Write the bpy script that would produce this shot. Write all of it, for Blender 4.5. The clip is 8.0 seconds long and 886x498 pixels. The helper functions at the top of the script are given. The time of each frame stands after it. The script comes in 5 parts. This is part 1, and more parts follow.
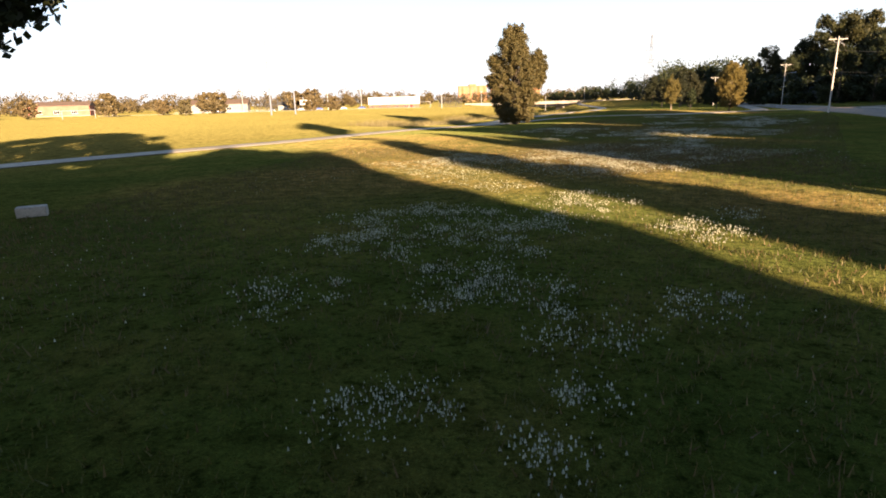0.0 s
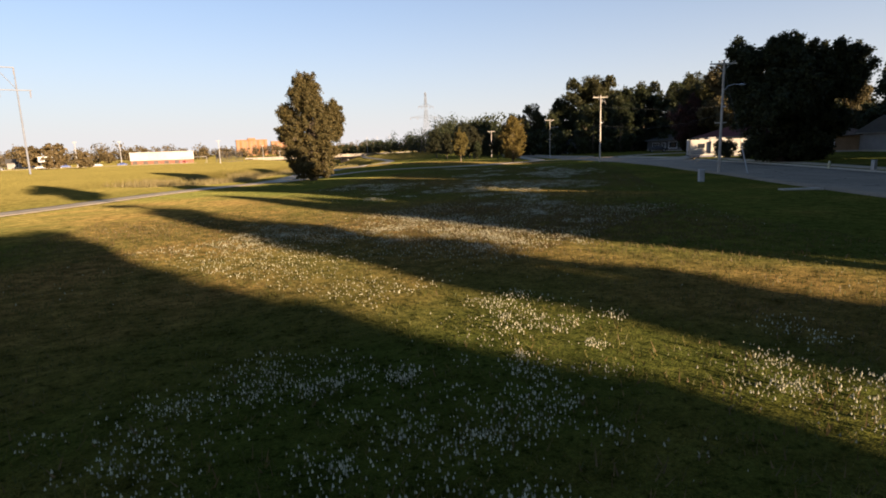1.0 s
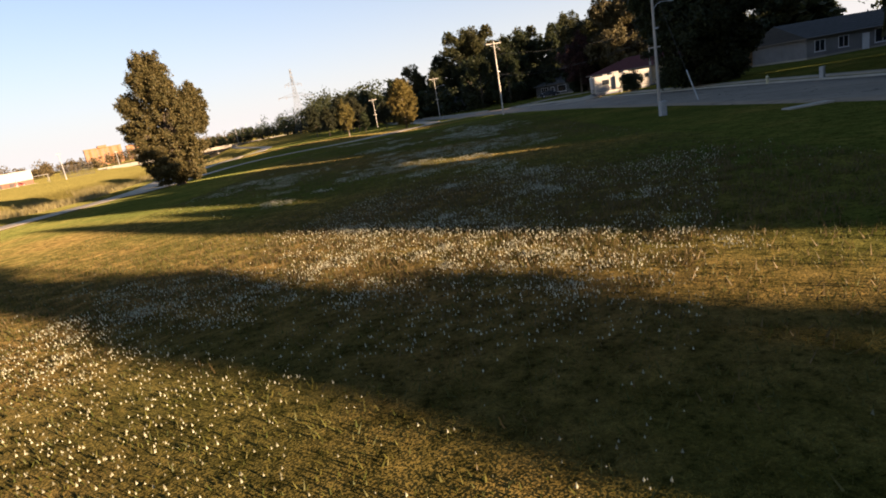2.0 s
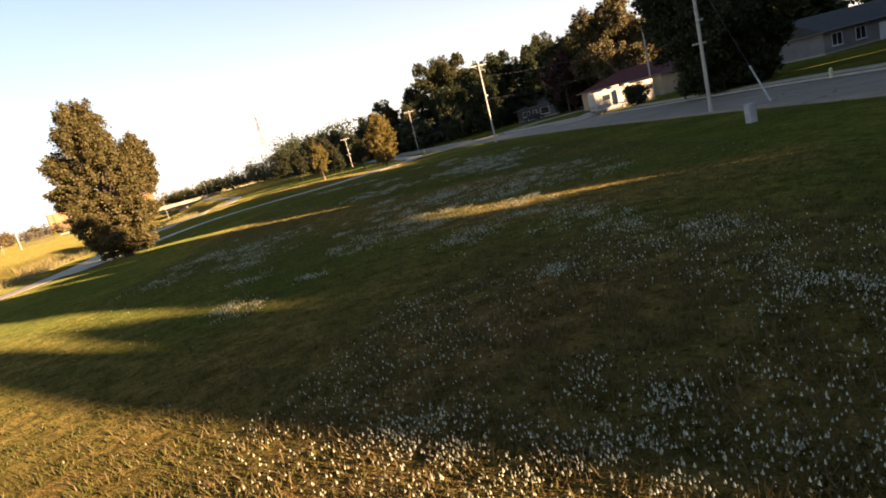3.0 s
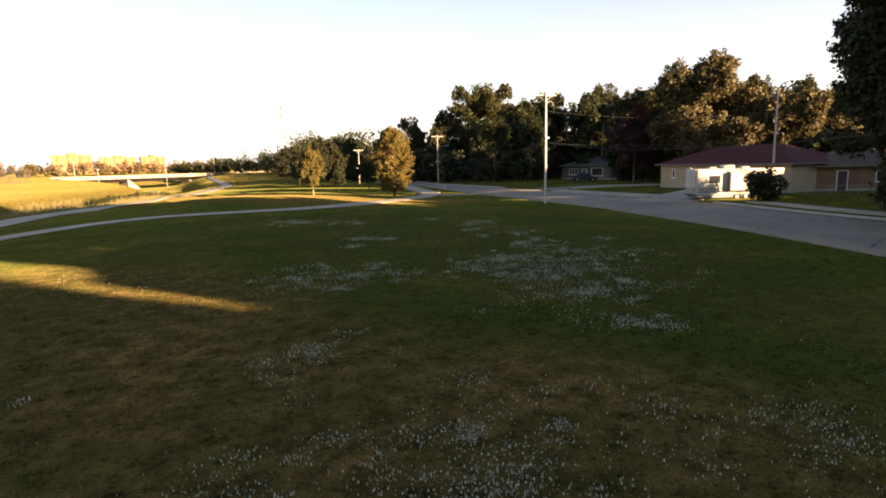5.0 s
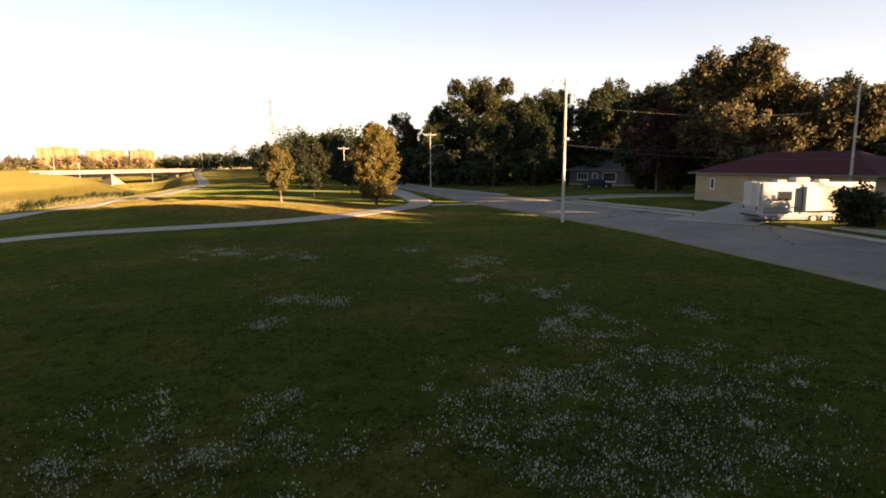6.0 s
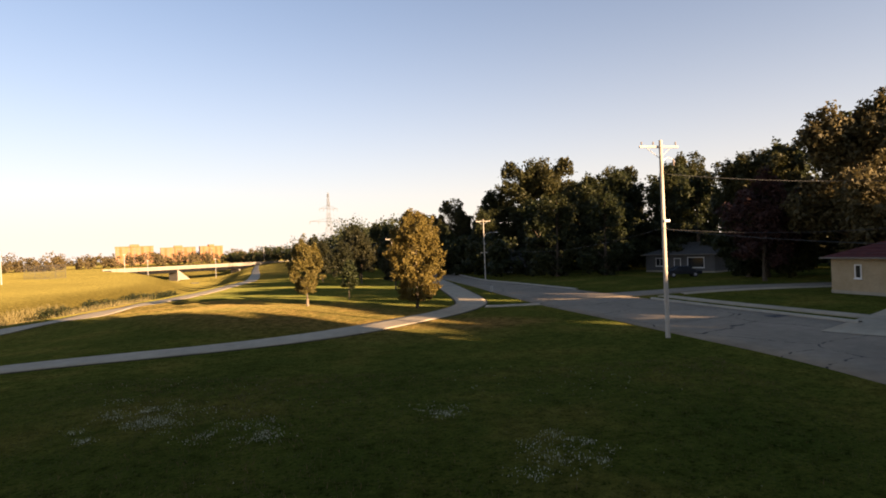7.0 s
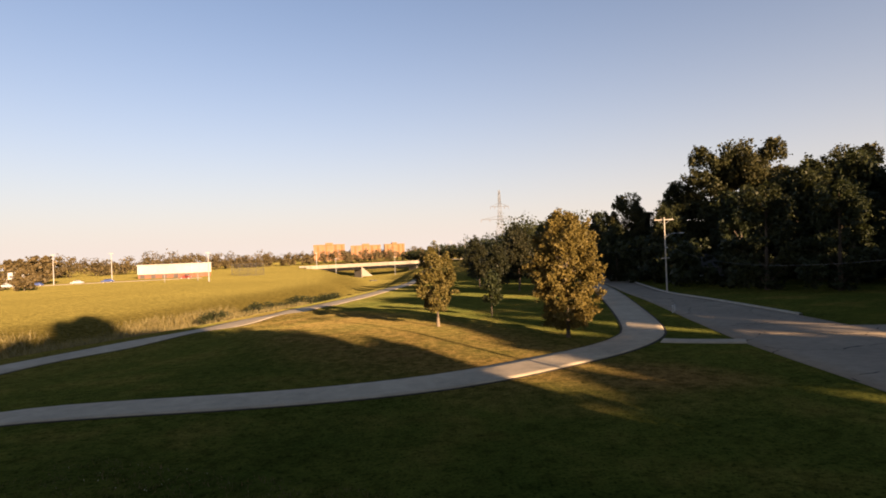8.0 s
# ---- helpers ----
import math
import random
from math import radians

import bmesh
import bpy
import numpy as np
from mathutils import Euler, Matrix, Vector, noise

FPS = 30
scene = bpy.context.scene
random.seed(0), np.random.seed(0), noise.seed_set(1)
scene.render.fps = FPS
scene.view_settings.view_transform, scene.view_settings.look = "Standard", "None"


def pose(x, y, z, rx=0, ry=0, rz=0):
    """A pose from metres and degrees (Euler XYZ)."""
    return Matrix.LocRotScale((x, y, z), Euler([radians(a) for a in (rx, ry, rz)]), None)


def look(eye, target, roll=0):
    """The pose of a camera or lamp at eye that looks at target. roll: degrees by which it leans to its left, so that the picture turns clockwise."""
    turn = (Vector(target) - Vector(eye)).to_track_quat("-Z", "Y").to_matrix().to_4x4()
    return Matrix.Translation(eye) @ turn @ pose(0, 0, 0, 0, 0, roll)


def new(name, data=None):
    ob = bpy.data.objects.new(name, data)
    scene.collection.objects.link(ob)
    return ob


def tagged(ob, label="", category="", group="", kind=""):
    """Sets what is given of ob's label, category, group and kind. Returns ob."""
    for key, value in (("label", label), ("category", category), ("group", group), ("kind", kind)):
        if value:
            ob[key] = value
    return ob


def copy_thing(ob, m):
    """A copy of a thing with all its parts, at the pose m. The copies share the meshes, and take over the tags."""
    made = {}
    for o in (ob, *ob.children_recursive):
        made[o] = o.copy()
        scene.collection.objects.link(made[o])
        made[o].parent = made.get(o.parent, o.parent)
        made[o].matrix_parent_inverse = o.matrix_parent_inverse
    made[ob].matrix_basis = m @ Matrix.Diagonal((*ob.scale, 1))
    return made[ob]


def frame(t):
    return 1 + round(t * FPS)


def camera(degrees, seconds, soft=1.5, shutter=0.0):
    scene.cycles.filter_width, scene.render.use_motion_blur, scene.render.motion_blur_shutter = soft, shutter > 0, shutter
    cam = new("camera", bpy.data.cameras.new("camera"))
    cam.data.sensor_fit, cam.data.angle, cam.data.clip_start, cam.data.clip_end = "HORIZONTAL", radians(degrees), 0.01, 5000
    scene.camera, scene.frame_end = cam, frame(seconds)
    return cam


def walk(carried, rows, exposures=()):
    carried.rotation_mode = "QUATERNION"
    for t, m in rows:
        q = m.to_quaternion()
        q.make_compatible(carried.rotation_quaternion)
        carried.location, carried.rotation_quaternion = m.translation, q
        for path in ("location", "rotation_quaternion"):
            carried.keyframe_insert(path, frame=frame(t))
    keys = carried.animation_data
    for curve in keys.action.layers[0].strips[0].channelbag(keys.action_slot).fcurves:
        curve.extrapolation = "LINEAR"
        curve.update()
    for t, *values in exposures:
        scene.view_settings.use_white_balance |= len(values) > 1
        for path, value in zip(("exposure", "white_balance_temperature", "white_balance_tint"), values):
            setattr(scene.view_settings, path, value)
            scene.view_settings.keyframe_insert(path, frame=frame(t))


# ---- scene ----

# The flight: seconds, place, yaw (to the left of +y), pitch and roll in degrees
cam = camera(76.0, 8.0, soft=1.8)
ROWS = [
    (0.0, 10.89, 20.40, 3.27, 5.95, -14.65, -1.50),
    (0.2, 10.33, 21.93, 3.25, -0.14, -14.73, -2.72),
    (0.5, 9.78, 24.43, 3.28, -8.62, -15.37, -3.60),
    (0.7, 9.41, 26.16, 3.30, -11.97, -12.71, -2.92),
    (1.0, 9.12, 28.97, 3.36, -15.38, -10.15, -2.01),
    (1.2, 9.14, 31.04, 3.35, -18.50, -12.11, -4.59),
    (2.3, 10.51, 42.56, 3.24, -27.45, -13.69, -10.96),
    (2.5, 11.00, 44.63, 3.28, -28.46, -12.54, -11.85),
    (2.8, 11.92, 47.84, 3.40, -28.51, -11.92, -12.66),
    (3.0, 12.72, 49.93, 3.48, -28.52, -11.49, -14.57),
    (3.2, 13.65, 52.12, 3.55, -27.88, -12.08, -14.95),
    (3.5, 15.29, 55.09, 3.70, -28.35, -10.09, -12.61),
    (3.7, 16.48, 57.12, 3.68, -27.46, -9.17, -4.67),
    (4.0, 18.18, 60.19, 3.70, -27.76, -9.25, -0.21),
    (4.2, 19.35, 62.27, 3.82, -28.38, -9.71, -1.08),
    (4.5, 21.20, 65.45, 3.98, -28.76, -7.95, -1.10),
    (5.8, 29.76, 79.78, 4.73, -29.10, -9.87, -1.44),
    (6.0, 31.10, 81.94, 4.86, -29.41, -8.78, -0.38),
    (6.5, 34.31, 87.32, 5.17, -28.85, -6.27, -1.85),
    (7.0, 37.48, 92.48, 5.50, -23.67, -0.05, -2.28),
    (7.2, 38.71, 94.56, 5.71, -21.26, 0.14, -1.74),
    (7.5, 40.52, 97.55, 5.98, -17.89, 0.69, -1.82),
    (7.8, 42.33, 100.62, 6.34, -11.95, 0.53, -2.73),
    (8.0, 43.64, 102.65, 6.60, -5.96, 0.32, -2.36),
]
EXPOSURE = [(0.0, 2.74, 5650, 11), (0.5, 2.25, 5800, 11), (1.0, 2.08, 5650, 11), (2.5, 2.5, 6150, 13), (3.0, 2.75, 6450, 13), (3.5, 2.9, 6450, 13), (4.0, 3.05, 6450, 16), (4.5, 3.05, 6550, 15), (6.0, 2.74, 6700, 15), (6.5, 2.75, 6750, 15), (7.0, 2.4, 6700, 15), (8.0, 2.06, 6550, 17)]
walk(cam, [(t, pose(x, y, z, 0, 0, yaw) @ pose(0, 0, 0, 90 + pitch) @ pose(0, 0, 0, 0, 0, roll)) for t, x, y, z, yaw, pitch, roll in ROWS], EXPOSURE)

# ---- light ----
# The low evening sun stands behind the flight's start and to its right; light runs along SUN_DIR over the lawn.
SUN_U, SUN_D, SUN_EL = Vector((0.888, 0.46)), Vector((-0.46, 0.888)), radians(11.0)
sun_data = bpy.data.lights.new("sun", "SUN")
sun_data.energy, sun_data.angle, sun_data.color = 5.0, radians(0.6), (1.0, 0.69, 0.40)
sun = new("sun", sun_data)
sun.matrix_world = look((60, -120, 60), (60 + SUN_D.x * math.cos(SUN_EL), -120 + SUN_D.y * math.cos(SUN_EL), 60 - math.sin(SUN_EL)))
world = bpy.data.worlds.new("evening_sky")
world.use_nodes = True
scene.world = world
wn = world.node_tree.nodes
sky = wn.new("ShaderNodeTexSky")
sky.sky_type, sky.sun_disc, sky.sun_elevation = "NISHITA", False, SUN_EL
sky.sun_rotation = math.atan2(-SUN_D.x, -SUN_D.y)
sky.air_density, sky.dust_density, sky.ozone_density = 1.0, 1.0, 3.0
wn["Background"].inputs["Strength"].default_value = 0.042
# evening haze: a pale warm veil that thins with height, the same all round
wl = world.node_tree.links
way, rise, fall, veil, total = wn.new("ShaderNodeTexCoord"), wn.new("ShaderNodeSeparateXYZ"), wn.new("ShaderNodeMath"), wn.new("ShaderNodeMath"), wn.new("ShaderNodeMix")
wl.new(way.outputs["Generated"], rise.inputs[0])
fall.operation, fall.use_clamp = "MULTIPLY_ADD", False
wl.new(rise.outputs["Z"], fall.inputs[0])
fall.inputs[1].default_value, fall.inputs[2].default_value = -4.6, 0.0
veil.operation, veil.use_clamp = "EXPONENT", True
wl.new(fall.outputs[0], veil.inputs[0])
total.data_type, total.blend_type = "RGBA", "MIX"
wl.new(veil.outputs[0], total.inputs[0])
wl.new(sky.outputs["Color"], total.inputs[6])
total.inputs[7].default_value = (5.4, 4.75, 4.15, 1.0)
wl.new(total.outputs[2], wn["Background"].inputs["Color"])


# ---- materials ----
def node_material(name, rough=0.8, metal=0.0, spec=0.5):
    m = bpy.data.materials.new(name)
    m.use_nodes = True
    n, l = m.node_tree.nodes, m.node_tree.links
    b = n["Principled BSDF"]
    b.inputs["Roughness"].default_value, b.inputs["Metallic"].default_value = rough, metal
    b.inputs["Specular IOR Level"].default_value = spec
    return m, n, l, b


def noise_node(n, l, scale, detail=4.0, vector=None, rough=0.6):
    t = n.new("ShaderNodeTexNoise")
    t.inputs["Scale"].default_value, t.inputs["Detail"].default_value, t.inputs["Roughness"].default_value = scale, detail, rough
    if vector:
        l.new(vector, t.inputs["Vector"])
    return t.outputs["Fac"]


def ramp(n, l, fac, stops):
    r = n.new("ShaderNodeValToRGB")
    while len(r.color_ramp.elements) < len(stops):
        r.color_ramp.elements.new(0.5)
    for e, (p, c) in zip(r.color_ramp.elements, stops):
        e.position, e.color = p, (*c, 1.0)
    l.new(fac, r.inputs["Fac"])
    return r.outputs["Color"]


def mixed(n, l, kind, fac, a, b):
    m = n.new("ShaderNodeMix")
    m.data_type, m.blend_type = "RGBA", kind
    for i, v in ((0, fac), (6, a), (7, b)):
        if isinstance(v, (int, float)):
            m.inputs[i].default_value = v
        elif isinstance(v, tuple):
            m.inputs[i].default_value = (*v, 1.0)
        else:
            l.new(v, m.inputs[i])
    return m.outputs[2]


def bump(n, l, b, height, strength, distance=0.05):
    k = n.new("ShaderNodeBump")
    k.inputs["Strength"].default_value, k.inputs["Distance"].default_value = strength, distance
    l.new(height, k.inputs["Height"])
    l.new(k.outputs["Normal"], b.inputs["Normal"])


def place(n, l, scale=(1, 1, 1)):
    g, m = n.new("ShaderNodeNewGeometry"), n.new("ShaderNodeMapping")
    m.inputs["Scale"].default_value = scale
    l.new(g.outputs["Position"], m.inputs["Vector"])
    return m.outputs["Vector"]


def surface(name, dark, light, scale=3.0, rough=0.8, relief=0.2, metal=0.0, spec=0.3, fine=None, stretch=(1, 1, 1), speckle=0.25, distance=0.02):
    """A surface whose colour wanders between dark and light at one scale and is grained at a finer one."""
    m, n, l, b = node_material(name, rough, metal, spec)
    p = place(n, l, stretch)
    big, small = noise_node(n, l, scale, 4, p), noise_node(n, l, fine or scale * 14, 3, p)
    base = ramp(n, l, big, [(0.3, dark), (0.7, light)])
    grain = ramp(n, l, small, [(0.25, (1 - speckle,) * 3), (0.75, (1 + speckle * 0.4,) * 3)])
    l.new(mixed(n, l, "MULTIPLY", 1.0, base, grain), b.inputs["Base Color"])
    bump(n, l, b, small, relief, distance)
    return m


def leaf_material(name, dark, light, through_light=0.35):
    m, n, l, b = node_material(name, 0.6, 0.0, 0.25)
    g = n.new("ShaderNodeNewGeometry")
    base = ramp(n, l, g.outputs["Random Per Island"], [(0.0, dark), (1.0, light)])
    o = n.new("ShaderNodeObjectInfo")
    shade = ramp(n, l, o.outputs["Random"], [(0.0, (0.85, 0.9, 0.85)), (1.0, (1.1, 1.02, 0.95))])
    col = mixed(n, l, "MULTIPLY", 1.0, base, shade)
    l.new(col, b.inputs["Base Color"])
    t, mix = n.new("ShaderNodeBsdfTranslucent"), n.new("ShaderNodeMixShader")
    l.new(col, t.inputs["Color"])
    mix.inputs[0].default_value = through_light
    l.new(b.outputs[0], mix.inputs[1])
    l.new(t.outputs[0], mix.inputs[2])
    l.new(mix.outputs[0], n["Material Output"].inputs["Surface"])
    return m


def grass_material(name):
    m, n, l, b = node_material(name, 0.9, 0.0, 0.15)
    p = place(n, l)
    field, patch, tuft, blade = noise_node(n, l, 0.02, 3, p), noise_node(n, l, 0.16, 5, p), noise_node(n, l, 1.7, 5, p), noise_node(n, l, 16.0, 4, p, 0.75)
    green = ramp(n, l, patch, [(0.3, (0.062, 0.094, 0.014)), (0.5, (0.104, 0.126, 0.020)), (0.72, (0.196, 0.170, 0.034))])
    dry = ramp(n, l, tuft, [(0.3, (0.182, 0.140, 0.029)), (0.7, (0.250, 0.188, 0.047))])
    # dry, mown turf on the open field beyond the channel and in patches of the lawn
    sep = n.new("ShaderNodeSeparateXYZ")
    l.new(p, sep.inputs[0])
    a, c = n.new("ShaderNodeMath"), n.new("ShaderNodeMath")
    a.operation, c.operation = "MULTIPLY_ADD", "MULTIPLY_ADD"
    a.inputs[1].default_value, a.inputs[2].default_value = -0.045, 1.7
    l.new(sep.outputs["X"], a.inputs[0])
    l.new(sep.outputs["Y"], c.inputs[0])
    c.inputs[1].default_value = 0.017
    l.new(a.outputs[0], c.inputs[2])
    off = n.new("ShaderNodeMath")
    off.operation, off.use_clamp = "SUBTRACT", True
    l.new(c.outputs[0], off.inputs[0])
    off.inputs[1].default_value = 3.0
    spots = ramp(n, l, patch, [(0.54, (0.0,) * 3), (0.76, (0.4,) * 3)])
    dryness = mixed(n, l, "ADD", 1.0, spots, off.outputs[0])
    hill = n.new("ShaderNodeTexGradient")
    hill.gradient_type = "SPHERICAL"
    hm = n.new("ShaderNodeMapping")
    hm.vector_type = "TEXTURE"
    hm.inputs["Location"].default_value, hm.inputs["Rotation"].default_value, hm.inputs["Scale"].default_value = (42, 152, 0), (0, 0, radians(118)), (34, 13, 40)
    l.new(p, hm.inputs["Vector"]), l.new(hm.outputs[0], hill.inputs["Vector"])
    parched = mixed(n, l, "MULTIPLY", 1.0, ramp(n, l, hill.outputs["Fac"], [(0.0, (0.0,) * 3), (0.5, (0.35,) * 3)]), ramp(n, l, tuft, [(0.3, (0.3,) * 3), (0.6, (1.0,) * 3)]))
    dryness = mixed(n, l, "ADD", 1.0, dryness, parched)
    col = mixed(n, l, "MIX", dryness, green, dry)
    # thin brown turf on the low crown of the lawn where the clover grows; several ellipses follow the sunlit bands and
    # paint them warmer
    worn_and_sunlit_turf = ramp(n, l, tuft, [(0.3, (0.200, 0.118, 0.038)), (0.7, (0.37, 0.212, 0.072))])
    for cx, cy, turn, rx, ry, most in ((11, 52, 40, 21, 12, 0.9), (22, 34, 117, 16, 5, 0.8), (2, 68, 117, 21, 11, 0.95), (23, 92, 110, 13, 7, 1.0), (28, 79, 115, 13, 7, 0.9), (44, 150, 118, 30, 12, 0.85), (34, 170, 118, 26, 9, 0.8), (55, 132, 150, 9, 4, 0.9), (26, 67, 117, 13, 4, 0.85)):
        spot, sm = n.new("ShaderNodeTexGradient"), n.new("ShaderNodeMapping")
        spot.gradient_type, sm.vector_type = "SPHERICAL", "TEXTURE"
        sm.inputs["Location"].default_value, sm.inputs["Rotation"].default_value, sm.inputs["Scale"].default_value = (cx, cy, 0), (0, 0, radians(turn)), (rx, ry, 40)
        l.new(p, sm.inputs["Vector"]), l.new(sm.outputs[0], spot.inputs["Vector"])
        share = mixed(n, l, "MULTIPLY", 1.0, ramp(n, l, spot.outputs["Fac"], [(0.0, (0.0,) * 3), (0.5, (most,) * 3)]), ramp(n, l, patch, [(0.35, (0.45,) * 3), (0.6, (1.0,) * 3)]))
        col = mixed(n, l, "MIX", share, col, worn_and_sunlit_turf)
    col = mixed(n, l, "MULTIPLY", 1.0, col, ramp(n, l, blade, [(0.2, (0.45,) * 3), (0.55, (1.0,) * 3), (0.85, (1.45,) * 3)]))
    col = mixed(n, l, "MULTIPLY", 1.0, col, ramp(n, l, tuft, [(0.28, (0.55,) * 3), (0.5, (0.98,) * 3), (0.75, (1.25,) * 3)]))
    clump = noise_node(n, l, 6.5, 4, p, 0.7)
    col = mixed(n, l, "MULTIPLY", 1.0, col, ramp(n, l, clump, [(0.34, (0.42, 0.46, 0.42)), (0.47, (1.0,) * 3), (0.72, (1.16, 1.12, 1.05))]))
    col = mixed(n, l, "MULTIPLY", 1.0, col, ramp(n, l, field, [(0.3, (0.88,) * 3), (0.7, (1.12,) * 3)]))
    # upright blades: the turf's fine relief leans every way
    tex = n.new("ShaderNodeTexNoise")
    tex.inputs["Scale"].default_value, tex.inputs["Detail"].default_value = 38.0, 3.0
    l.new(p, tex.inputs["Vector"])
    lean, flat, unit = n.new("ShaderNodeVectorMath"), n.new("ShaderNodeVectorMath"), n.new("ShaderNodeVectorMath")
    lean.operation, flat.operation, unit.operation = "SUBTRACT", "MULTIPLY_ADD", "NORMALIZE"
    l.new(tex.outputs["Color"], lean.inputs[0])
    lean.inputs[1].default_value = (0.5, 0.5, 0.5)
    l.new(lean.outputs[0], flat.inputs[0])
    flat.inputs[1].default_value, flat.inputs[2].default_value = (9.0, 9.0, 0.0), (0, 0, 0.29)
    l.new(flat.outputs[0], unit.inputs[0])
    turf = n.new("ShaderNodeBsdfDiffuse")
    l.new(col, turf.inputs["Color"]), l.new(unit.outputs[0], turf.inputs["Normal"])
    # the soft down of the blades, pale where the lawn is seen at a flat angle
    down, soft = n.new("ShaderNodeBsdfSheen"), n.new("ShaderNodeMixShader")
    fuzz = mixed(n, l, "MIX", 0.45, col, ramp(n, l, tuft, [(0.3, (0.155, 0.165, 0.052)), (0.7, (0.31, 0.295, 0.105))]))
    l.new(mixed(n, l, "MULTIPLY", 1.0, fuzz, ramp(n, l, clump, [(0.36, (0.3, 0.32, 0.3)), (0.5, (1.0,) * 3), (0.7, (1.35, 1.28, 1.15))])), down.inputs["Color"])
    down.inputs["Roughness"].default_value, soft.inputs[0].default_value = 0.42, 0.33
    l.new(turf.outputs[0], soft.inputs[1]), l.new(down.outputs[0], soft.inputs[2])
    l.new(soft.outputs[0], n["Material Output"].inputs["Surface"])
    return m


def pavement_material(name, base, cracked):
    m, n, l, b = node_material(name, 0.9, 0.0, 0.3)
    p = place(n, l)
    big, mid, fine = noise_node(n, l, 0.22, 5, p), noise_node(n, l, 1.6, 5, p), noise_node(n, l, 40.0, 3, p)
    col = ramp(n, l, big, [(0.3, tuple(c * 0.82 for c in base)), (0.7, tuple(c * 1.15 for c in base))])
    col = mixed(n, l, "MULTIPLY", 1.0, col, ramp(n, l, mid, [(0.3, (0.84,) * 3), (0.7, (1.1,) * 3)]))
    col = mixed(n, l, "MULTIPLY", 1.0, col, ramp(n, l, fine, [(0.3, (0.8,) * 3), (0.7, (1.15,) * 3)]))
    if cracked:
        w = n.new("ShaderNodeTexNoise")
        w.inputs["Scale"].default_value = 0.5
        l.new(p, w.inputs["Vector"])
        bent = mixed(n, l, "ADD", 0.9, p, w.outputs["Color"])
        v = n.new("ShaderNodeTexVoronoi")
        v.feature = "DISTANCE_TO_EDGE"
        v.inputs["Scale"].default_value = 0.15
        l.new(bent, v.inputs["Vector"])
        tar = ramp(n, l, v.outputs["Distance"], [(0.005, (0.13,) * 3), (0.009, (1.0,) * 3)])
        keep = ramp(n, l, mid, [(0.48, (0.0,) * 3), (0.52, (1.0,) * 3)])
        col = mixed(n, l, "MULTIPLY", keep, col, tar)
    l.new(col, b.inputs["Base Color"])
    bump(n, l, b, fine, 0.25, 0.01)
    return m


GRASS = grass_material("mown_grass")
ASPHALT = pavement_material("worn_street_paving", (0.215, 0.172, 0.118), True)
CONCRETE = pavement_material("path_concrete", (0.33, 0.272, 0.185), False)
KERB = surface("kerb_concrete", (0.30, 0.265, 0.20), (0.42, 0.37, 0.285), 0.8, 0.9, 0.2)
BARK = surface("bark", (0.06, 0.045, 0.03), (0.13, 0.10, 0.07), 3.0, 0.95, 0.8, stretch=(4, 4, 0.7), distance=0.04)
POLE_WOOD = surface("weathered_pole_wood", (0.33, 0.29, 0.235), (0.50, 0.45, 0.38), 1.3, 0.9, 0.5, stretch=(8, 8, 0.35), fine=9)
STEEL = surface("galvanised_steel", (0.34, 0.34, 0.34), (0.46, 0.46, 0.46), 4, 0.55, 0.05, 0.3)
DARK_STEEL = surface("dark_steel", (0.05, 0.05, 0.055), (0.09, 0.09, 0.095), 4, 0.5, 0.05, 0.3)
WIRE = surface("cable_jacket", (0.03, 0.03, 0.03), (0.06, 0.06, 0.06), 4, 0.6, 0.05)
PORCELAIN = surface("insulator_porcelain", (0.16, 0.13, 0.11), (0.24, 0.20, 0.17), 9, 0.3, 0.02)
LEAF_COTTON = leaf_material("cottonwood_leaf", (0.044, 0.043, 0.014), (0.122, 0.096, 0.034))
LEAF_GOLD = leaf_material("turning_leaf", (0.100, 0.074, 0.016), (0.215, 0.148, 0.038))
WRAP = surface("stem_wrap_paper", (0.13, 0.10, 0.065), (0.20, 0.155, 0.10), 6.0, 0.9, 0.2)
LEAF_YOUNG = leaf_material("young_tree_leaf", (0.078, 0.068, 0.016), (0.165, 0.126, 0.035))
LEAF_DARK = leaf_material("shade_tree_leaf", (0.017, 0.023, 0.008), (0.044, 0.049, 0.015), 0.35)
# shade tree leaf made darker: the shade on the park trees is in this colour
LEAF_PARK_SHADED = leaf_material("park_tree_shaded_leaf", (0.015, 0.018, 0.007), (0.040, 0.038, 0.014), 0.35)
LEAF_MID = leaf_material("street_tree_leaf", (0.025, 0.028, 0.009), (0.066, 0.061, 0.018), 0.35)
LEAF_OLIVE = leaf_material("olive_tree_leaf", (0.056, 0.047, 0.018), (0.125, 0.099, 0.041), 0.3)
LEAF_PLUM = leaf_material("plum_leaf", (0.024, 0.011, 0.009), (0.060, 0.027, 0.020), 0.25)
LEAF_FAR = leaf_material("far_wood_leaf", (0.044, 0.035, 0.015), (0.132, 0.096, 0.040), 0.2)
REED = leaf_material("dry_reed_blade", (0.15, 0.12, 0.045), (0.30, 0.225, 0.095), 0.3)
BLADE = leaf_material("grass_blade", (0.046, 0.056, 0.009), (0.102, 0.090, 0.017), 0.3)
STRAW = leaf_material("straw_blade", (0.085, 0.060, 0.021), (0.165, 0.110, 0.042), 0.3)
CLOVER = leaf_material("clover_head", (0.19, 0.166, 0.10), (0.63, 0.56, 0.39), 0.2)
GLASS, gn, gl, gb = node_material("dark_window_glass", 0.08, 0.0, 0.5)
gb.inputs["Base Color"].default_value = (0.02, 0.024, 0.028, 1)


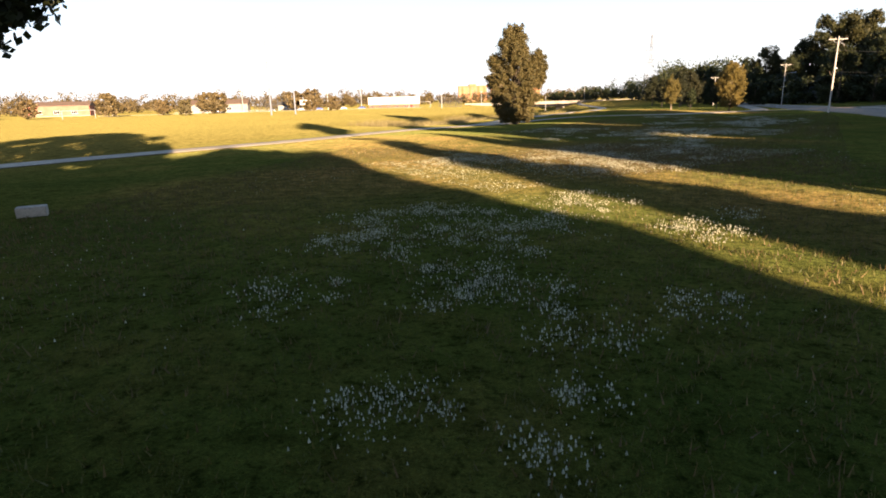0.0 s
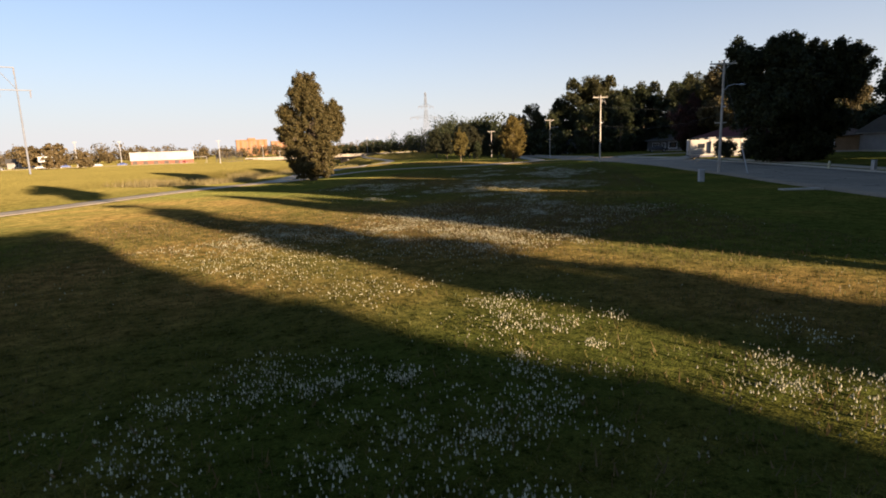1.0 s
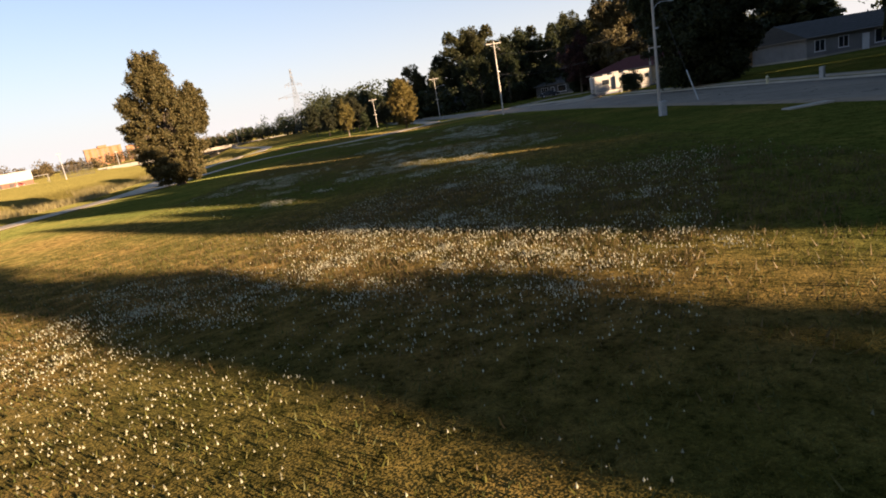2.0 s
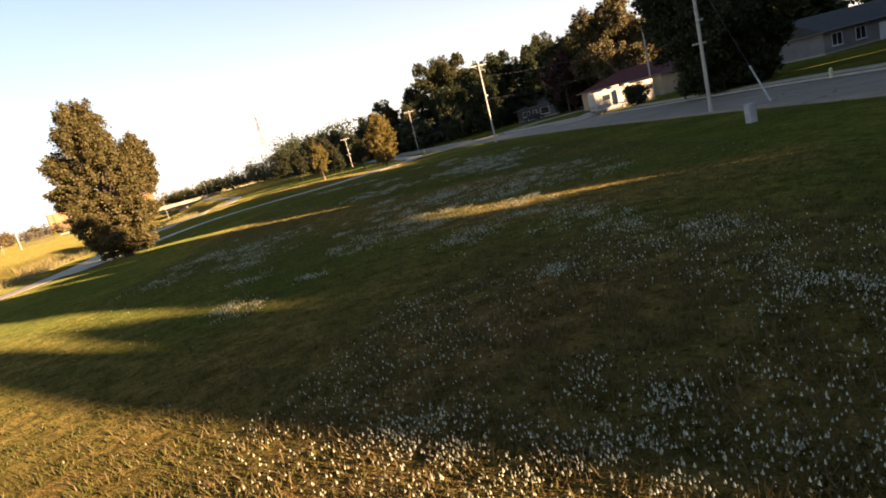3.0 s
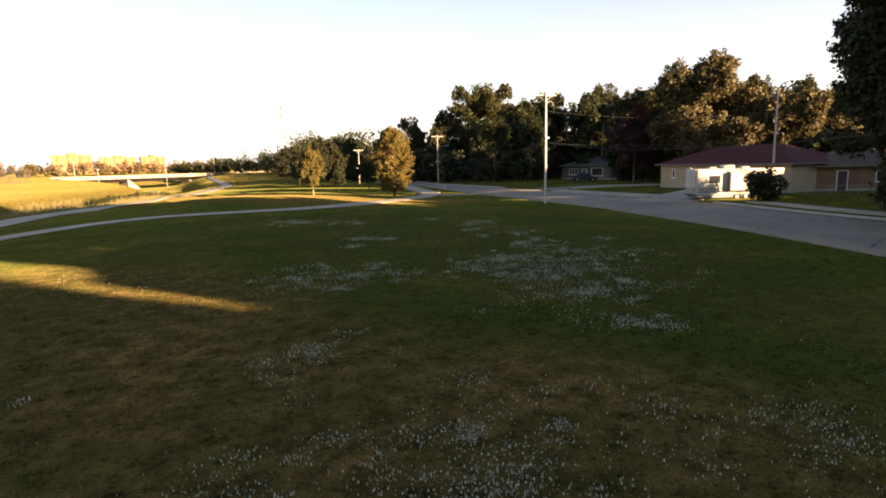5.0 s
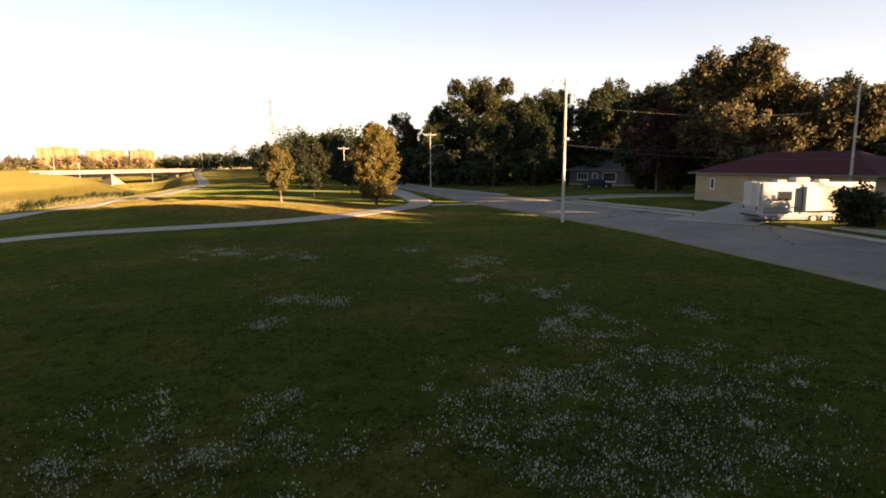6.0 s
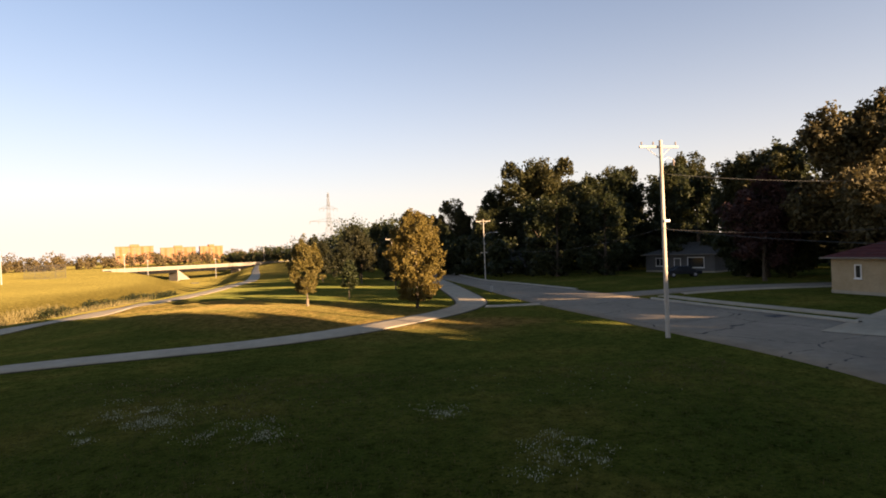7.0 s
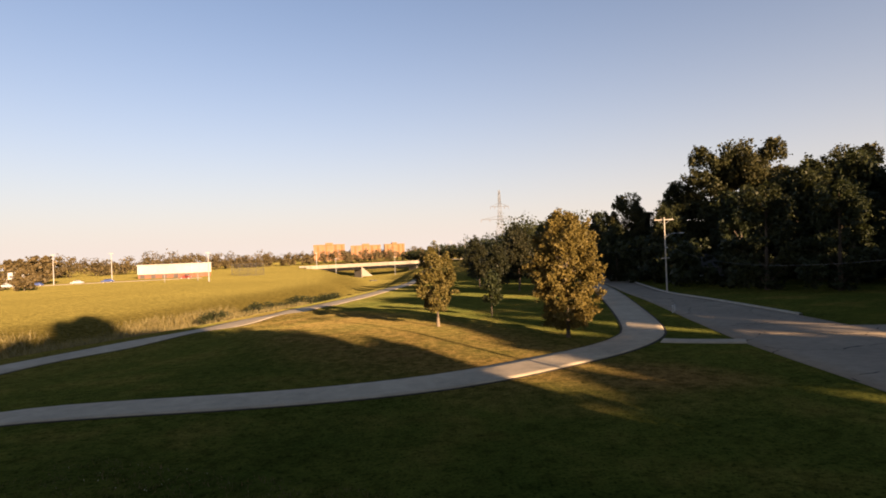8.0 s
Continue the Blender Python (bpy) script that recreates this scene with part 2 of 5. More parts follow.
# ---- building helpers ----
def part(name, bm, material, parent=None, label=""):
    me = bpy.data.meshes.new(name)
    bm.to_mesh(me)
    bm.free()
    me.materials.append(material)
    ob = new(name, me)
    ob.parent = parent
    return tagged(ob, label) if label else ob


def quick(name, verts, faces, material, parent=None, smooth=False):
    """A mesh object from arrays of places and of faces, all with the same number of corners."""
    verts, faces = np.asarray(verts, np.float32), np.asarray(faces, np.int32)
    me, k = bpy.data.meshes.new(name), faces.shape[1]
    me.vertices.add(len(verts)), me.loops.add(faces.size), me.polygons.add(len(faces))
    me.vertices.foreach_set("co", verts.ravel())
    me.loops.foreach_set("vertex_index", faces.ravel())
    me.polygons.foreach_set("loop_start", np.arange(0, faces.size, k, dtype=np.int32))
    me.update(calc_edges=True)
    if smooth:
        me.polygons.foreach_set("use_smooth", np.ones(len(faces), bool))
    me.materials.append(material)
    ob = new(name, me)
    ob.parent = parent
    return ob


def box(bm, x0, x1, y0, y1, z0, z1, bevel=0.0, turn=None):
    m = Matrix.LocRotScale(((x0 + x1) / 2, (y0 + y1) / 2, (z0 + z1) / 2), None, (x1 - x0, y1 - y0, z1 - z0))
    made = bmesh.ops.create_cube(bm, size=1.0, matrix=(turn @ m) if turn else m)["verts"]
    if bevel:
        edges = list({e for v in made for e in v.link_edges})
        bmesh.ops.bevel(bm, geom=edges, offset=bevel, segments=2, affect="EDGES", profile=0.6)
    return bm


def boxed(*args, **kw):
    return box(bmesh.new(), *args, **kw)


def rod(bm, a, b, r0, r1=None, sides=8):
    a, b = Vector(a), Vector(b)
    d = b - a
    m = Matrix.Translation((a + b) / 2) @ d.to_track_quat("Z", "Y").to_matrix().to_4x4()
    bmesh.ops.create_cone(bm, cap_ends=True, segments=sides, radius1=r0, radius2=r0 if r1 is None else r1, depth=d.length, matrix=m)
    return bm


def rodded(*args, **kw):
    return rod(bmesh.new(), *args, **kw)


def bent_rod(bm, points, radii, sides=6):
    """A tapered tube along a row of points."""
    rings = []
    pts = [Vector(p) for p in points]
    for i, p in enumerate(pts):
        d = (pts[min(i + 1, len(pts) - 1)] - pts[max(i - 1, 0)]).normalized()
        side = d.cross(Vector((0.31, 0.95, 0.05))).normalized()
        up = d.cross(side)
        rings.append([bm.verts.new(p + (side * math.cos(2 * math.pi * k / sides) + up * math.sin(2 * math.pi * k / sides)) * radii[i]) for k in range(sides)])
    for r, s in zip(rings, rings[1:]):
        for k in range(sides):
            bm.faces.new((r[k], r[(k + 1) % sides], s[(k + 1) % sides], s[k]))
    bm.faces.new(rings[0][::-1]), bm.faces.new(rings[-1])
    return bm


def thing(name, x, y, label, category, group="", turn=0.0, z=None):
    ob = new(name)
    ob.empty_display_size = 0.2
    ob.matrix_world = pose(x, y, height(x, y) if z is None else z, 0, 0, turn)
    return tagged(ob, label, category, group)


# ---- the lie of the land ----
TRAIL = np.array([(-60, -12), (-42, 22), (-30, 46), (-20.5, 63.5), (-15.5, 73), (-9, 84), (-2.5, 97), (4.5, 110.5), (9, 123), (12, 136), (15.5, 149), (20.4, 159.5), (26, 170), (31, 181.5), (37, 200), (46, 234), (52, 262), (56.5, 300), (61, 345), (66, 400), (73, 470), (80, 540), (90, 640)], float)
PATH = np.array([(7.5, 112), (12.5, 119.5), (17.5, 126), (22, 129.8), (26, 131.2), (31, 131.2), (36, 131.1), (41, 131.4), (46.2, 132.3), (50.2, 133.8), (54, 135.9), (57.4, 138.1), (61.2, 141.6), (63.9, 146), (68, 157.5), (74.3, 177.5), (79, 194), (84, 214)], float)
ROAD_W = np.array([(4, -70), (14, -30), (27, 14), (35.5, 42), (43.5, 62), (47.5, 71.5), (50.8, 81), (55.8, 93), (58.6, 101), (61.4, 109), (63.0, 117), (64.5, 125), (66.6, 137), (69.8, 149.5), (74.2, 166), (77.4, 180), (82.5, 200), (94, 246)], float)
ROAD_E = np.array([(15, -74), (25, -34), (38.5, 10), (47, 38), (54.5, 58), (59, 70), (62.5, 79), (65.4, 87.5), (67.8, 95.5), (70.1, 101.8), (72, 109), (73.2, 117.5), (74.3, 126), (76.2, 136), (78.4, 148), (80.0, 162), (81.2, 176), (86.5, 196), (100, 244)], float)


def smooth_line(points, step=1.5):
    """Points at even steps on a smooth curve through a row of points."""
    p = np.vstack([2 * points[0] - points[1], points, 2 * points[-1] - points[-2]])
    out = []
    for a, b, c, d in zip(p, p[1:], p[2:], p[3:]):
        for t in np.linspace(0, 1, max(2, int(np.linalg.norm(c - b) / step)), endpoint=False):
            out.append(0.5 * (2 * b + (c - a) * t + (2 * a - 5 * b + 4 * c - d) * t * t + (3 * b - a - 3 * c + d) * t**3))
    return np.array(out + [points[-1]])


TRAIL_LINE = smooth_line(TRAIL, 4.0)


def trail_offset(x, y):
    """Metres to the left (west) of the trail along the channel, for arrays."""
    x, y = np.asarray(x, float), np.asarray(y, float)
    a = TRAIL_LINE
    best, side = np.full(x.shape, 1e9), np.zeros(x.shape)
    for p, q in zip(a, a[1:]):
        d = q - p
        t = np.clip(((x - p[0]) * d[0] + (y - p[1]) * d[1]) / (d @ d), 0, 1)
        ox, oy = x - p[0] - t * d[0], y - p[1] - t * d[1]
        dist = np.hypot(ox, oy)
        s = np.sign(d[0] * oy - d[1] * ox)
        near = dist < best
        best, side = np.where(near, dist, best), np.where(near, s, side)
    return best * side


def bell(v, mid, half):
    return np.exp(-(((v - mid) / half) ** 2))


def heights(x, y):
    x, y = np.asarray(x, float), np.asarray(y, float)
    w = trail_offset(x, y)
    north = 1 / (1 + np.exp(-(y - 128) / 9.0))
    f = np.clip((y - 170) / 390, 0, 1)
    ditch = np.exp(-(np.abs(w - 15 - 33 * f * f) / (7.0 + 31 * f * f)) ** (2 + 2 * f))                                   # the ditch beside the trail, deeper downstream
    z = -((2.3 + 6.0 * f) * ditch + 2.6 * f * bell(w, 15 + 33 * f * f, 52)) * north * (1 / (1 + np.exp((y - 760) / 40)))
    z = z - 0.5 * bell(w, -1, 11)                                                # the trail lies a little low
    z = z - 0.3 / (1 + np.exp(-(y - 108) / 7.0)) / (1 + np.exp((x - 58 - 0.35 * (y - 117)) / 3.0)) * (w < 1e6) * bell(w, -20, 60)  # the lawn falls gently towards the path
    z = z + 0.55 / (1 + np.exp(-(x - 69.5 - 0.235 * (y - 87.5)) / 2.5)) * bell(y, 110, 130)  # gardens stand above the street
    z = z + 0.75 * bell(x + 0.55 * y, 122, 9) * bell(y, 151, 13)              # a low mound between the paths
    z = z + 0.35 * bell(x + 0.55 * y, 133, 8) * bell(y, 172, 12)
    z = z + 0.12 * np.sin(x * 0.13 + 1) * np.sin(y * 0.09) * bell(x, 15, 60)
    along = 0.888 * y - 0.46 * x
    z = z + 0.2 * np.sin(along * 0.72) * bell(w, -6, 7) * bell(y, 172, 17)      # small humps beside the trail
    z = z + np.where(y > 640, (y - 640) * 0.006, 0) * bell(x, 150, 500)
    return z


def height(x, y):
    return float(heights(np.array([x]), np.array([y]))[0])


def strip(name, left, right, lift, material, label, category="", kind="structure", skirt=0.12):
    """A paved strip between two lines of the same count, laid on the land, with sides that go down into it."""
    n, cols = len(left), 7
    f = np.linspace(0, 1, cols)[None, :, None]
    g = left[:, None, :] * (1 - f) + right[:, None, :] * f
    z = heights(g[..., 0], g[..., 1]) + lift
    top = np.concatenate([g, z[..., None]], -1)
    low0, low1 = top[:, :1].copy(), top[:, -1:].copy()
    low0[..., 2] -= skirt
    low1[..., 2] -= skirt
    v = np.concatenate([low0, top, low1], 1)
    i = np.arange(n * (cols + 2)).reshape(n, cols + 2)
    faces = np.stack([i[:-1, :-1], i[:-1, 1:], i[1:, 1:], i[1:, :-1]], -1).reshape(-1, 4)
    return tagged(quick(name, v.reshape(-1, 3), faces, material), label, category or name, kind=kind)


def sides_of(line, half):
    d = np.gradient(line, axis=0)
    d /= np.linalg.norm(d, axis=1, keepdims=True)
    nrm = np.stack([-d[:, 1], d[:, 0]], 1)
    return line + nrm * half, line - nrm * half


def ground_sheet():
    def ticks(fine0, fine1, lo, hi, step):
        out, s, v = list(np.arange(fine0, fine1 + 0.01, step)), step, fine1
        while v < hi:
            s *= 1.22
            v += s
            out.append(v)
        s, v = step, fine0
        while v > lo:
            s *= 1.22
            v -= s
            out.insert(0, v)
        return np.array(out)
    xs, ys = ticks(-50, 110, -3500, 3500, 1.6), ticks(0, 250, -1200, 4500, 1.6)
    gx, gy = np.meshgrid(xs, ys)
    v = np.stack([gx, gy, heights(gx, gy)], -1).reshape(-1, 3)
    i = np.arange(len(v)).reshape(gx.shape)
    faces = np.stack([i[:-1, :-1], i[:-1, 1:], i[1:, 1:], i[1:, :-1]], -1).reshape(-1, 4)
    return tagged(quick("ground", v, faces, GRASS, smooth=True), "mown park grass with drier yellow patches, reaching the horizon", "ground", kind="structure")


ground_sheet()
trail_l, trail_r = sides_of(smooth_line(TRAIL), 1.7)
strip("trail", trail_l, trail_r, 0.05, CONCRETE, "pale concrete trail along the ditch", "path")
path_l, path_r = sides_of(smooth_line(PATH), 1.55)
strip("path", path_l, path_r, 0.06, CONCRETE, "pale concrete foot and cycle path curving to the street", "path")
SOIL = surface("bare_edge_soil", (0.020, 0.016, 0.008), (0.045, 0.034, 0.016), 2.0, 0.95, 0.4)
for line, half, label in ((PATH, 1.55, "thin line of bare dark soil along the path's edge"), (TRAIL[:15], 1.7, "thin line of bare dark soil along the trail's edge")):
    soil_l, soil_r = sides_of(smooth_line(line), half + 0.16)
    edge_l, edge_r = sides_of(smooth_line(line), half)
    strip("soil_edge", soil_l, edge_l, 0.035, SOIL, label, "soil")
    strip("soil_edge", edge_r, soil_r, 0.035, SOIL, label, "soil")
count = 220


def resampled(points, n):
    c = smooth_line(points, 1.0)
    s = np.r_[0, np.cumsum(np.linalg.norm(np.diff(c, axis=0), axis=1))]
    q = np.linspace(0, s[-1], n)
    return np.stack([np.interp(q, s, c[:, 0]), np.interp(q, s, c[:, 1])], 1)


road_l, road_r = resampled(ROAD_W, count), resampled(ROAD_E, count)
strip("road", road_l, road_r, 0.04, ASPHALT, "worn grey street paving with tar-sealed cracks", "road")
CROSS_N, CROSS_S = np.array([(71.2, 145.2), (77.8, 140.2), (89.6, 132.8), (110.5, 121.2), (148.5, 101.2)], float), np.array([(70.0, 139.5), (76, 136.2), (88, 129.4), (109, 118), (147, 98)], float)
strip("side_street", resampled(CROSS_N, 60), resampled(CROSS_S, 60), 0.055, ASPHALT, "narrow side street of worn grey paving", "road")
link = smooth_line(np.array([(62.6, 140.3), (64.5, 139.0), (67.0, 137.6)], float), 0.6)
strip("pavement", *sides_of(link, 0.75), 0.065, CONCRETE, "short concrete walk from the path to the street", "pavement")
drive = np.array([(69.6, 109.5), (73, 110.2), (80, 111.5), (86, 114)], float)
strip("driveway", *sides_of(smooth_line(drive, 0.8), 3.4), 0.07, CONCRETE, "concrete driveway under the parked camper", "driveway")


def kerb(a, b):
    """A raised kerb on the east side of the street between two steps of its edge."""
    line = road_r[a:b]
    d = np.gradient(line, axis=0)
    d /= np.linalg.norm(d, axis=1, keepdims=True)
    out = np.stack([d[:, 1], -d[:, 0]], 1)
    return strip("kerb", line + out * 0.0, line + out * 0.3, 0.17, KERB, "concrete kerb along the street", "kerb", skirt=0.3)


near_y = lambda y: int(np.argmin(abs(road_r[:, 1] - y)))
kerb(near_y(-60), near_y(105.5)), kerb(near_y(112.8), near_y(134.5)), kerb(near_y(146.5), near_y(245))
walk_line = road_r[near_y(20):near_y(104)]
off = np.gradient(walk_line, axis=0)
off /= np.linalg.norm(off, axis=1, keepdims=True)
off = np.stack([off[:, 1], -off[:, 0]], 1)
strip("pavement", walk_line + off * 2.2, walk_line + off * 3.5, 0.08, CONCRETE, "concrete pavement beyond the grass verge", "pavement")


verge_line = road_r[near_y(113.5):near_y(135.5)]
off = np.gradient(verge_line, axis=0)
off /= np.linalg.norm(off, axis=1, keepdims=True)
off = np.stack([off[:, 1], -off[:, 0]], 1)
strip("pavement", verge_line + off * 1.7, verge_line + off * 2.7, 0.08, CONCRETE, "concrete pavement beyond the grass verge", "pavement")
cross_s = resampled(CROSS_S, 60)[8:48]
off = np.gradient(cross_s, axis=0)
off /= np.linalg.norm(off, axis=1, keepdims=True)
off = np.stack([off[:, 1], -off[:, 0]], 1)
strip("pavement", cross_s + off * 0.5, cross_s + off * 1.5, 0.09, CONCRETE, "narrow concrete pavement along the side street", "pavement")


# ---- trees ----
def leaves(rng, centres, spread, per, size, core=None):
    """Arrays for many small leaf sprays round the centres; with a core, in pointed tufts that stand out from it."""
    n = len(centres) * per
    c = np.repeat(centres, per, 0)
    o = rng.normal(size=(n, 3)) * 0.52
    o /= np.maximum(1.0, np.linalg.norm(o, axis=1, keepdims=True) / (0.95 if core is None else 1.5))
    sp = np.repeat(np.broadcast_to(spread, (len(centres),)), per)[:, None]
    o = o * sp * np.array([1, 1, 0.8])
    out = o / (np.linalg.norm(o, axis=1, keepdims=True) + 1e-6)
    if core is not None:
        away = centres - np.asarray(core)
        away /= np.linalg.norm(away, axis=1, keepdims=True) + 1e-6
        away = away * 0.8 + np.array([0, 0, 0.45]) + rng.normal(size=away.shape) * 0.25
        away = np.repeat(away, per, 0)
        reach = rng.random((n, 1))
        o = o * (1.1 - 0.75 * reach) + away * sp * (reach * 1.5 - 0.35)
        out = away
    p = c + o
    nrm = out * (0.7 if core is None else 0.35) + rng.normal(size=(n, 3)) * 0.7 + np.array([0, 0, 0.25])
    nrm /= np.linalg.norm(nrm, axis=1, keepdims=True)
    a = np.cross(nrm, rng.normal(size=(n, 3)) if core is None else out + rng.normal(size=(n, 3)) * 0.5)
    a /= np.linalg.norm(a, axis=1, keepdims=True)
    b = np.cross(nrm, a)
    s = size * (0.6 + 0.8 * rng.random((n, 1)))
    if core is not None:
        v = np.stack([p - a * s * 0.5, p + a * s * 0.5, p + b * s * 1.15], 1)
        return v.reshape(-1, 3), np.arange(3 * n).reshape(n, 3)
    v = np.stack([p - a * s * 0.5, p - b * s * 0.62, p + a * s * 0.5, p + b * s * 0.62 + nrm * s * 0.12], 1)
    return v.reshape(-1, 3), np.arange(4 * n).reshape(n, 4)


def crown_points(rng, n, profile, h0, h1):
    """Clump centres filling a crown whose radius at each height is profile(0..1), densest near its skin."""
    out = []
    while len(out) < n:
        t = rng.random()
        r = profile(t)
        if rng.random() > r / 1.0 + 0.08:
            continue
        ang = rng.random() * 2 * math.pi
        wob = 1 + 0.16 * math.sin(3 * ang + 9 * t) + 0.12 * math.sin(5 * ang - 14 * t + 1)
        q = r * wob * (0.35 + 0.65 * rng.random() ** 0.5)
        out.append((q * math.cos(ang), q * math.sin(ang), h0 + t * (h1 - h0)))
    return np.array(out)


def billowed(rng, centres, n, radius, tall):
    """Gathers the clumps of a crown into n rounded billows with creases between them."""
    heart = np.array([0, 0, tall * 0.45])
    hubs = centres[rng.permutation(len(centres))[:n]]
    hubs = heart + (hubs - heart) * np.array([0.74, 0.74, 0.86])
    size = radius * (0.26 + 0.2 * rng.random(n))
    k = rng.integers(0, n, len(centres))
    way = rng.normal(size=(len(centres), 3)) + (hubs[k] - heart) / radius * 0.9 + np.array([0, 0, 0.35])
    way /= np.linalg.norm(way, axis=1, keepdims=True)
    out = hubs[k] + way * size[k][:, None] * (0.72 + 0.28 * rng.random((len(centres), 1)))
    inner = rng.random(len(centres)) < 0.22
    out[inner] = centres[inner] * np.array([0.8, 0.8, 0.92])
    out[:, 2] = np.clip(out[:, 2], 0.6, tall)
    return out


def tree(name, x, y, label, leaf, tall, radius, profile, seed, clumps=160, per=60, size=0.3, clump=0.9, trunk=0.22, bare=0.15, lobes=(), group="", turn=0.0, tufted=False, billows=0):
    """A tree with a tapered trunk, limbs into the crown, and a crown of many small leaf sprays. profile: share of the radius at 0..1 of the crown's height."""
    rng = np.random.default_rng(seed)
    ob = thing(name, x, y, label, "tree", group, turn)
    centres = crown_points(rng, clumps, lambda t: profile(t), bare * tall, tall - clump * 0.5)
    centres[:, :2] *= radius
    if billows:
        centres = billowed(rng, centres, billows, radius, tall - clump * 0.5)
    for lx, ly, lz, lr, ln in lobes:
        e = rng.normal(size=(ln, 3))
        e *= lr * rng.random((ln, 1)) ** 0.4 / np.linalg.norm(e, axis=1, keepdims=True)
        centres = np.vstack([centres, e * np.array([1, 1, 1.35]) + np.array([lx, ly, lz])])
    sp = clump * (0.65 + 0.6 * rng.random(len(centres)))
    v, f = leaves(rng, centres, sp, per, size, (0, 0, tall * 0.4) if tufted else None)
    bm = bmesh.new()
    lean = rng.normal(size=2) * 0.02 * tall
    steps = [(lean[0] * t * t, lean[1] * t * t, tall * 0.86 * t - 0.15 * (t == 0)) for t in (0, 0.06, 0.3, 0.6, 0.85, 1.0)]
    bent_rod(bm, steps, [trunk * k for k in (1.5, 1.05, 0.85, 0.5, 0.25, 0.06)], 8)
    picks = centres[rng.permutation(len(centres))[: max(9, len(centres) // 9)]]
    for c in picks:
        z0 = max(bare * tall * 0.7, c[2] - 0.55 * np.hypot(c[0], c[1]) - 0.05 * tall)
        z0 = min(z0, tall * 0.8)
        k = z0 / (tall * 0.86)
        s = Vector((lean[0] * k * k, lean[1] * k * k, z0))
        e = Vector(c)
        mid = (s + e) / 2 + Vector((0, 0, 0.06 * tall * rng.random()))
        bent_rod(bm, [s, mid, e], [trunk * 0.35, trunk * 0.2, trunk * 0.05], 5)
    part("trunk", bm, BARK, ob)
    quick("crown", v, f, leaf, ob)
    return ob


def oval(t):
    return math.sin(math.pi * (0.1 + 0.86 * t)) ** 0.62


def round_top(t):
    return math.sqrt(max(0.0, 1 - (2 * t - 0.9) ** 2 / 1.25)) if t < 0.95 else 0.3


def egg(t):
    return max(0.05, math.sin(math.pi * min(1, 0.08 + 0.92 * t) ** 0.75)) ** 0.8


def plume(t):
    return float(np.interp(t, (0.0, 0.12, 0.35, 0.6, 0.78, 0.9, 1.0), (0.5, 0.82, 1.0, 0.86, 0.66, 0.45, 0.18)))


# the lone cottonwood beside the trail, leafy to the ground
tree("cottonwood_tree", 13.2, 110.6, "tall lone cottonwood, grey-green leaves down to the ground, by the trail", LEAF_COTTON, 14.3, 3.4, plume, 11, clumps=560, per=150, size=0.17, clump=0.55, tufted=True, billows=95, trunk=0.4, bare=0.03, lobes=((3.0, 0.3, 7.6, 1.5, 95), (3.1, 0.3, 9.2, 0.95, 40), (-3.0, 0.4, 8.9, 1.0, 34), (-0.7, 0, 12.6, 1.0, 40), (-3.3, 0.2, 6.2, 1.0, 30)))
# the turning tree where the path meets the street, and the young trees round it
tree("turning_tree", 57.2, 144.2, "full egg-shaped tree with yellow-brown turning leaves beside the path", LEAF_GOLD, 9.25, 2.35, oval, 12, clumps=330, per=130, size=0.15, clump=0.42, tufted=True, trunk=0.14, bare=0.09)
young = tree("young_tree", 48.2, 153.0, "young tree with olive leaves and a wrapped stem on the mound", LEAF_YOUNG, 7.0, 1.6, oval, 13, clumps=110, per=140, size=0.15, clump=0.38, tufted=True, trunk=0.09, bare=0.22)
part("stem_wrap", rod(rodded((0, 0, 0), (0, 0, 0.75), 0.17, 0.13, 10), (0, 0, 0.75), (0, 0, 0.8), 0.13, 0.10, 10), WRAP, young, "pale protective wrap round the stem")
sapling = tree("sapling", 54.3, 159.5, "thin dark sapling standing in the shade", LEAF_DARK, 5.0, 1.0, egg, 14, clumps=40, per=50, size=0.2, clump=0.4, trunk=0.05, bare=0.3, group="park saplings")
park = tree("park_tree", 64.5, 172, "park tree whose leaves are darkened to stand for the street trees' shade", LEAF_PARK_SHADED, 6.4, 1.7, egg, 15, clumps=90, per=110, size=0.2, clump=0.55, tufted=True, trunk=0.1, bare=0.25, group="park trees")
for x, y, s in ((61.5, 192, 1.2), (66, 196, 1.4), (70.5, 214, 1.65), (62, 212, 1.3), (75, 236, 1.95), (66, 240, 1.6)):
    copy_thing(park, pose(x, y, height(x, y), 0, 0, x * 37)).scale = (s, s, s)

# street trees: a few shapes, each one copied
SHADE = "dark green shade tree along the street"
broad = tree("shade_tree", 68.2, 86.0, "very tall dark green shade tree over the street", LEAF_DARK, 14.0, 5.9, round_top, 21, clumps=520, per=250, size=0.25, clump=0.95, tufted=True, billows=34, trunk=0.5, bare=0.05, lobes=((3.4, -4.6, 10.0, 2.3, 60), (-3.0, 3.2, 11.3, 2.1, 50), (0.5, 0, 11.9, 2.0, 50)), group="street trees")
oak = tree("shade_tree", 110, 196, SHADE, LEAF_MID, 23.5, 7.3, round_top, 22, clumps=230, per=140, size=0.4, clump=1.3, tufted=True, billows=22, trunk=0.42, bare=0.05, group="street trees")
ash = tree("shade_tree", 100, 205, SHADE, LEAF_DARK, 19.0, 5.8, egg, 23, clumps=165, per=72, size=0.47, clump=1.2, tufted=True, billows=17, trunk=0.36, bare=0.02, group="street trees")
tree("maple_tree", 100.5, 139.5, "rounded dark maple beside the red-roofed house", LEAF_MID, 15.9, 5.8, round_top, 24, clumps=260, per=260, size=0.25, clump=1.0, tufted=True, billows=20, trunk=0.36, bare=0.03)
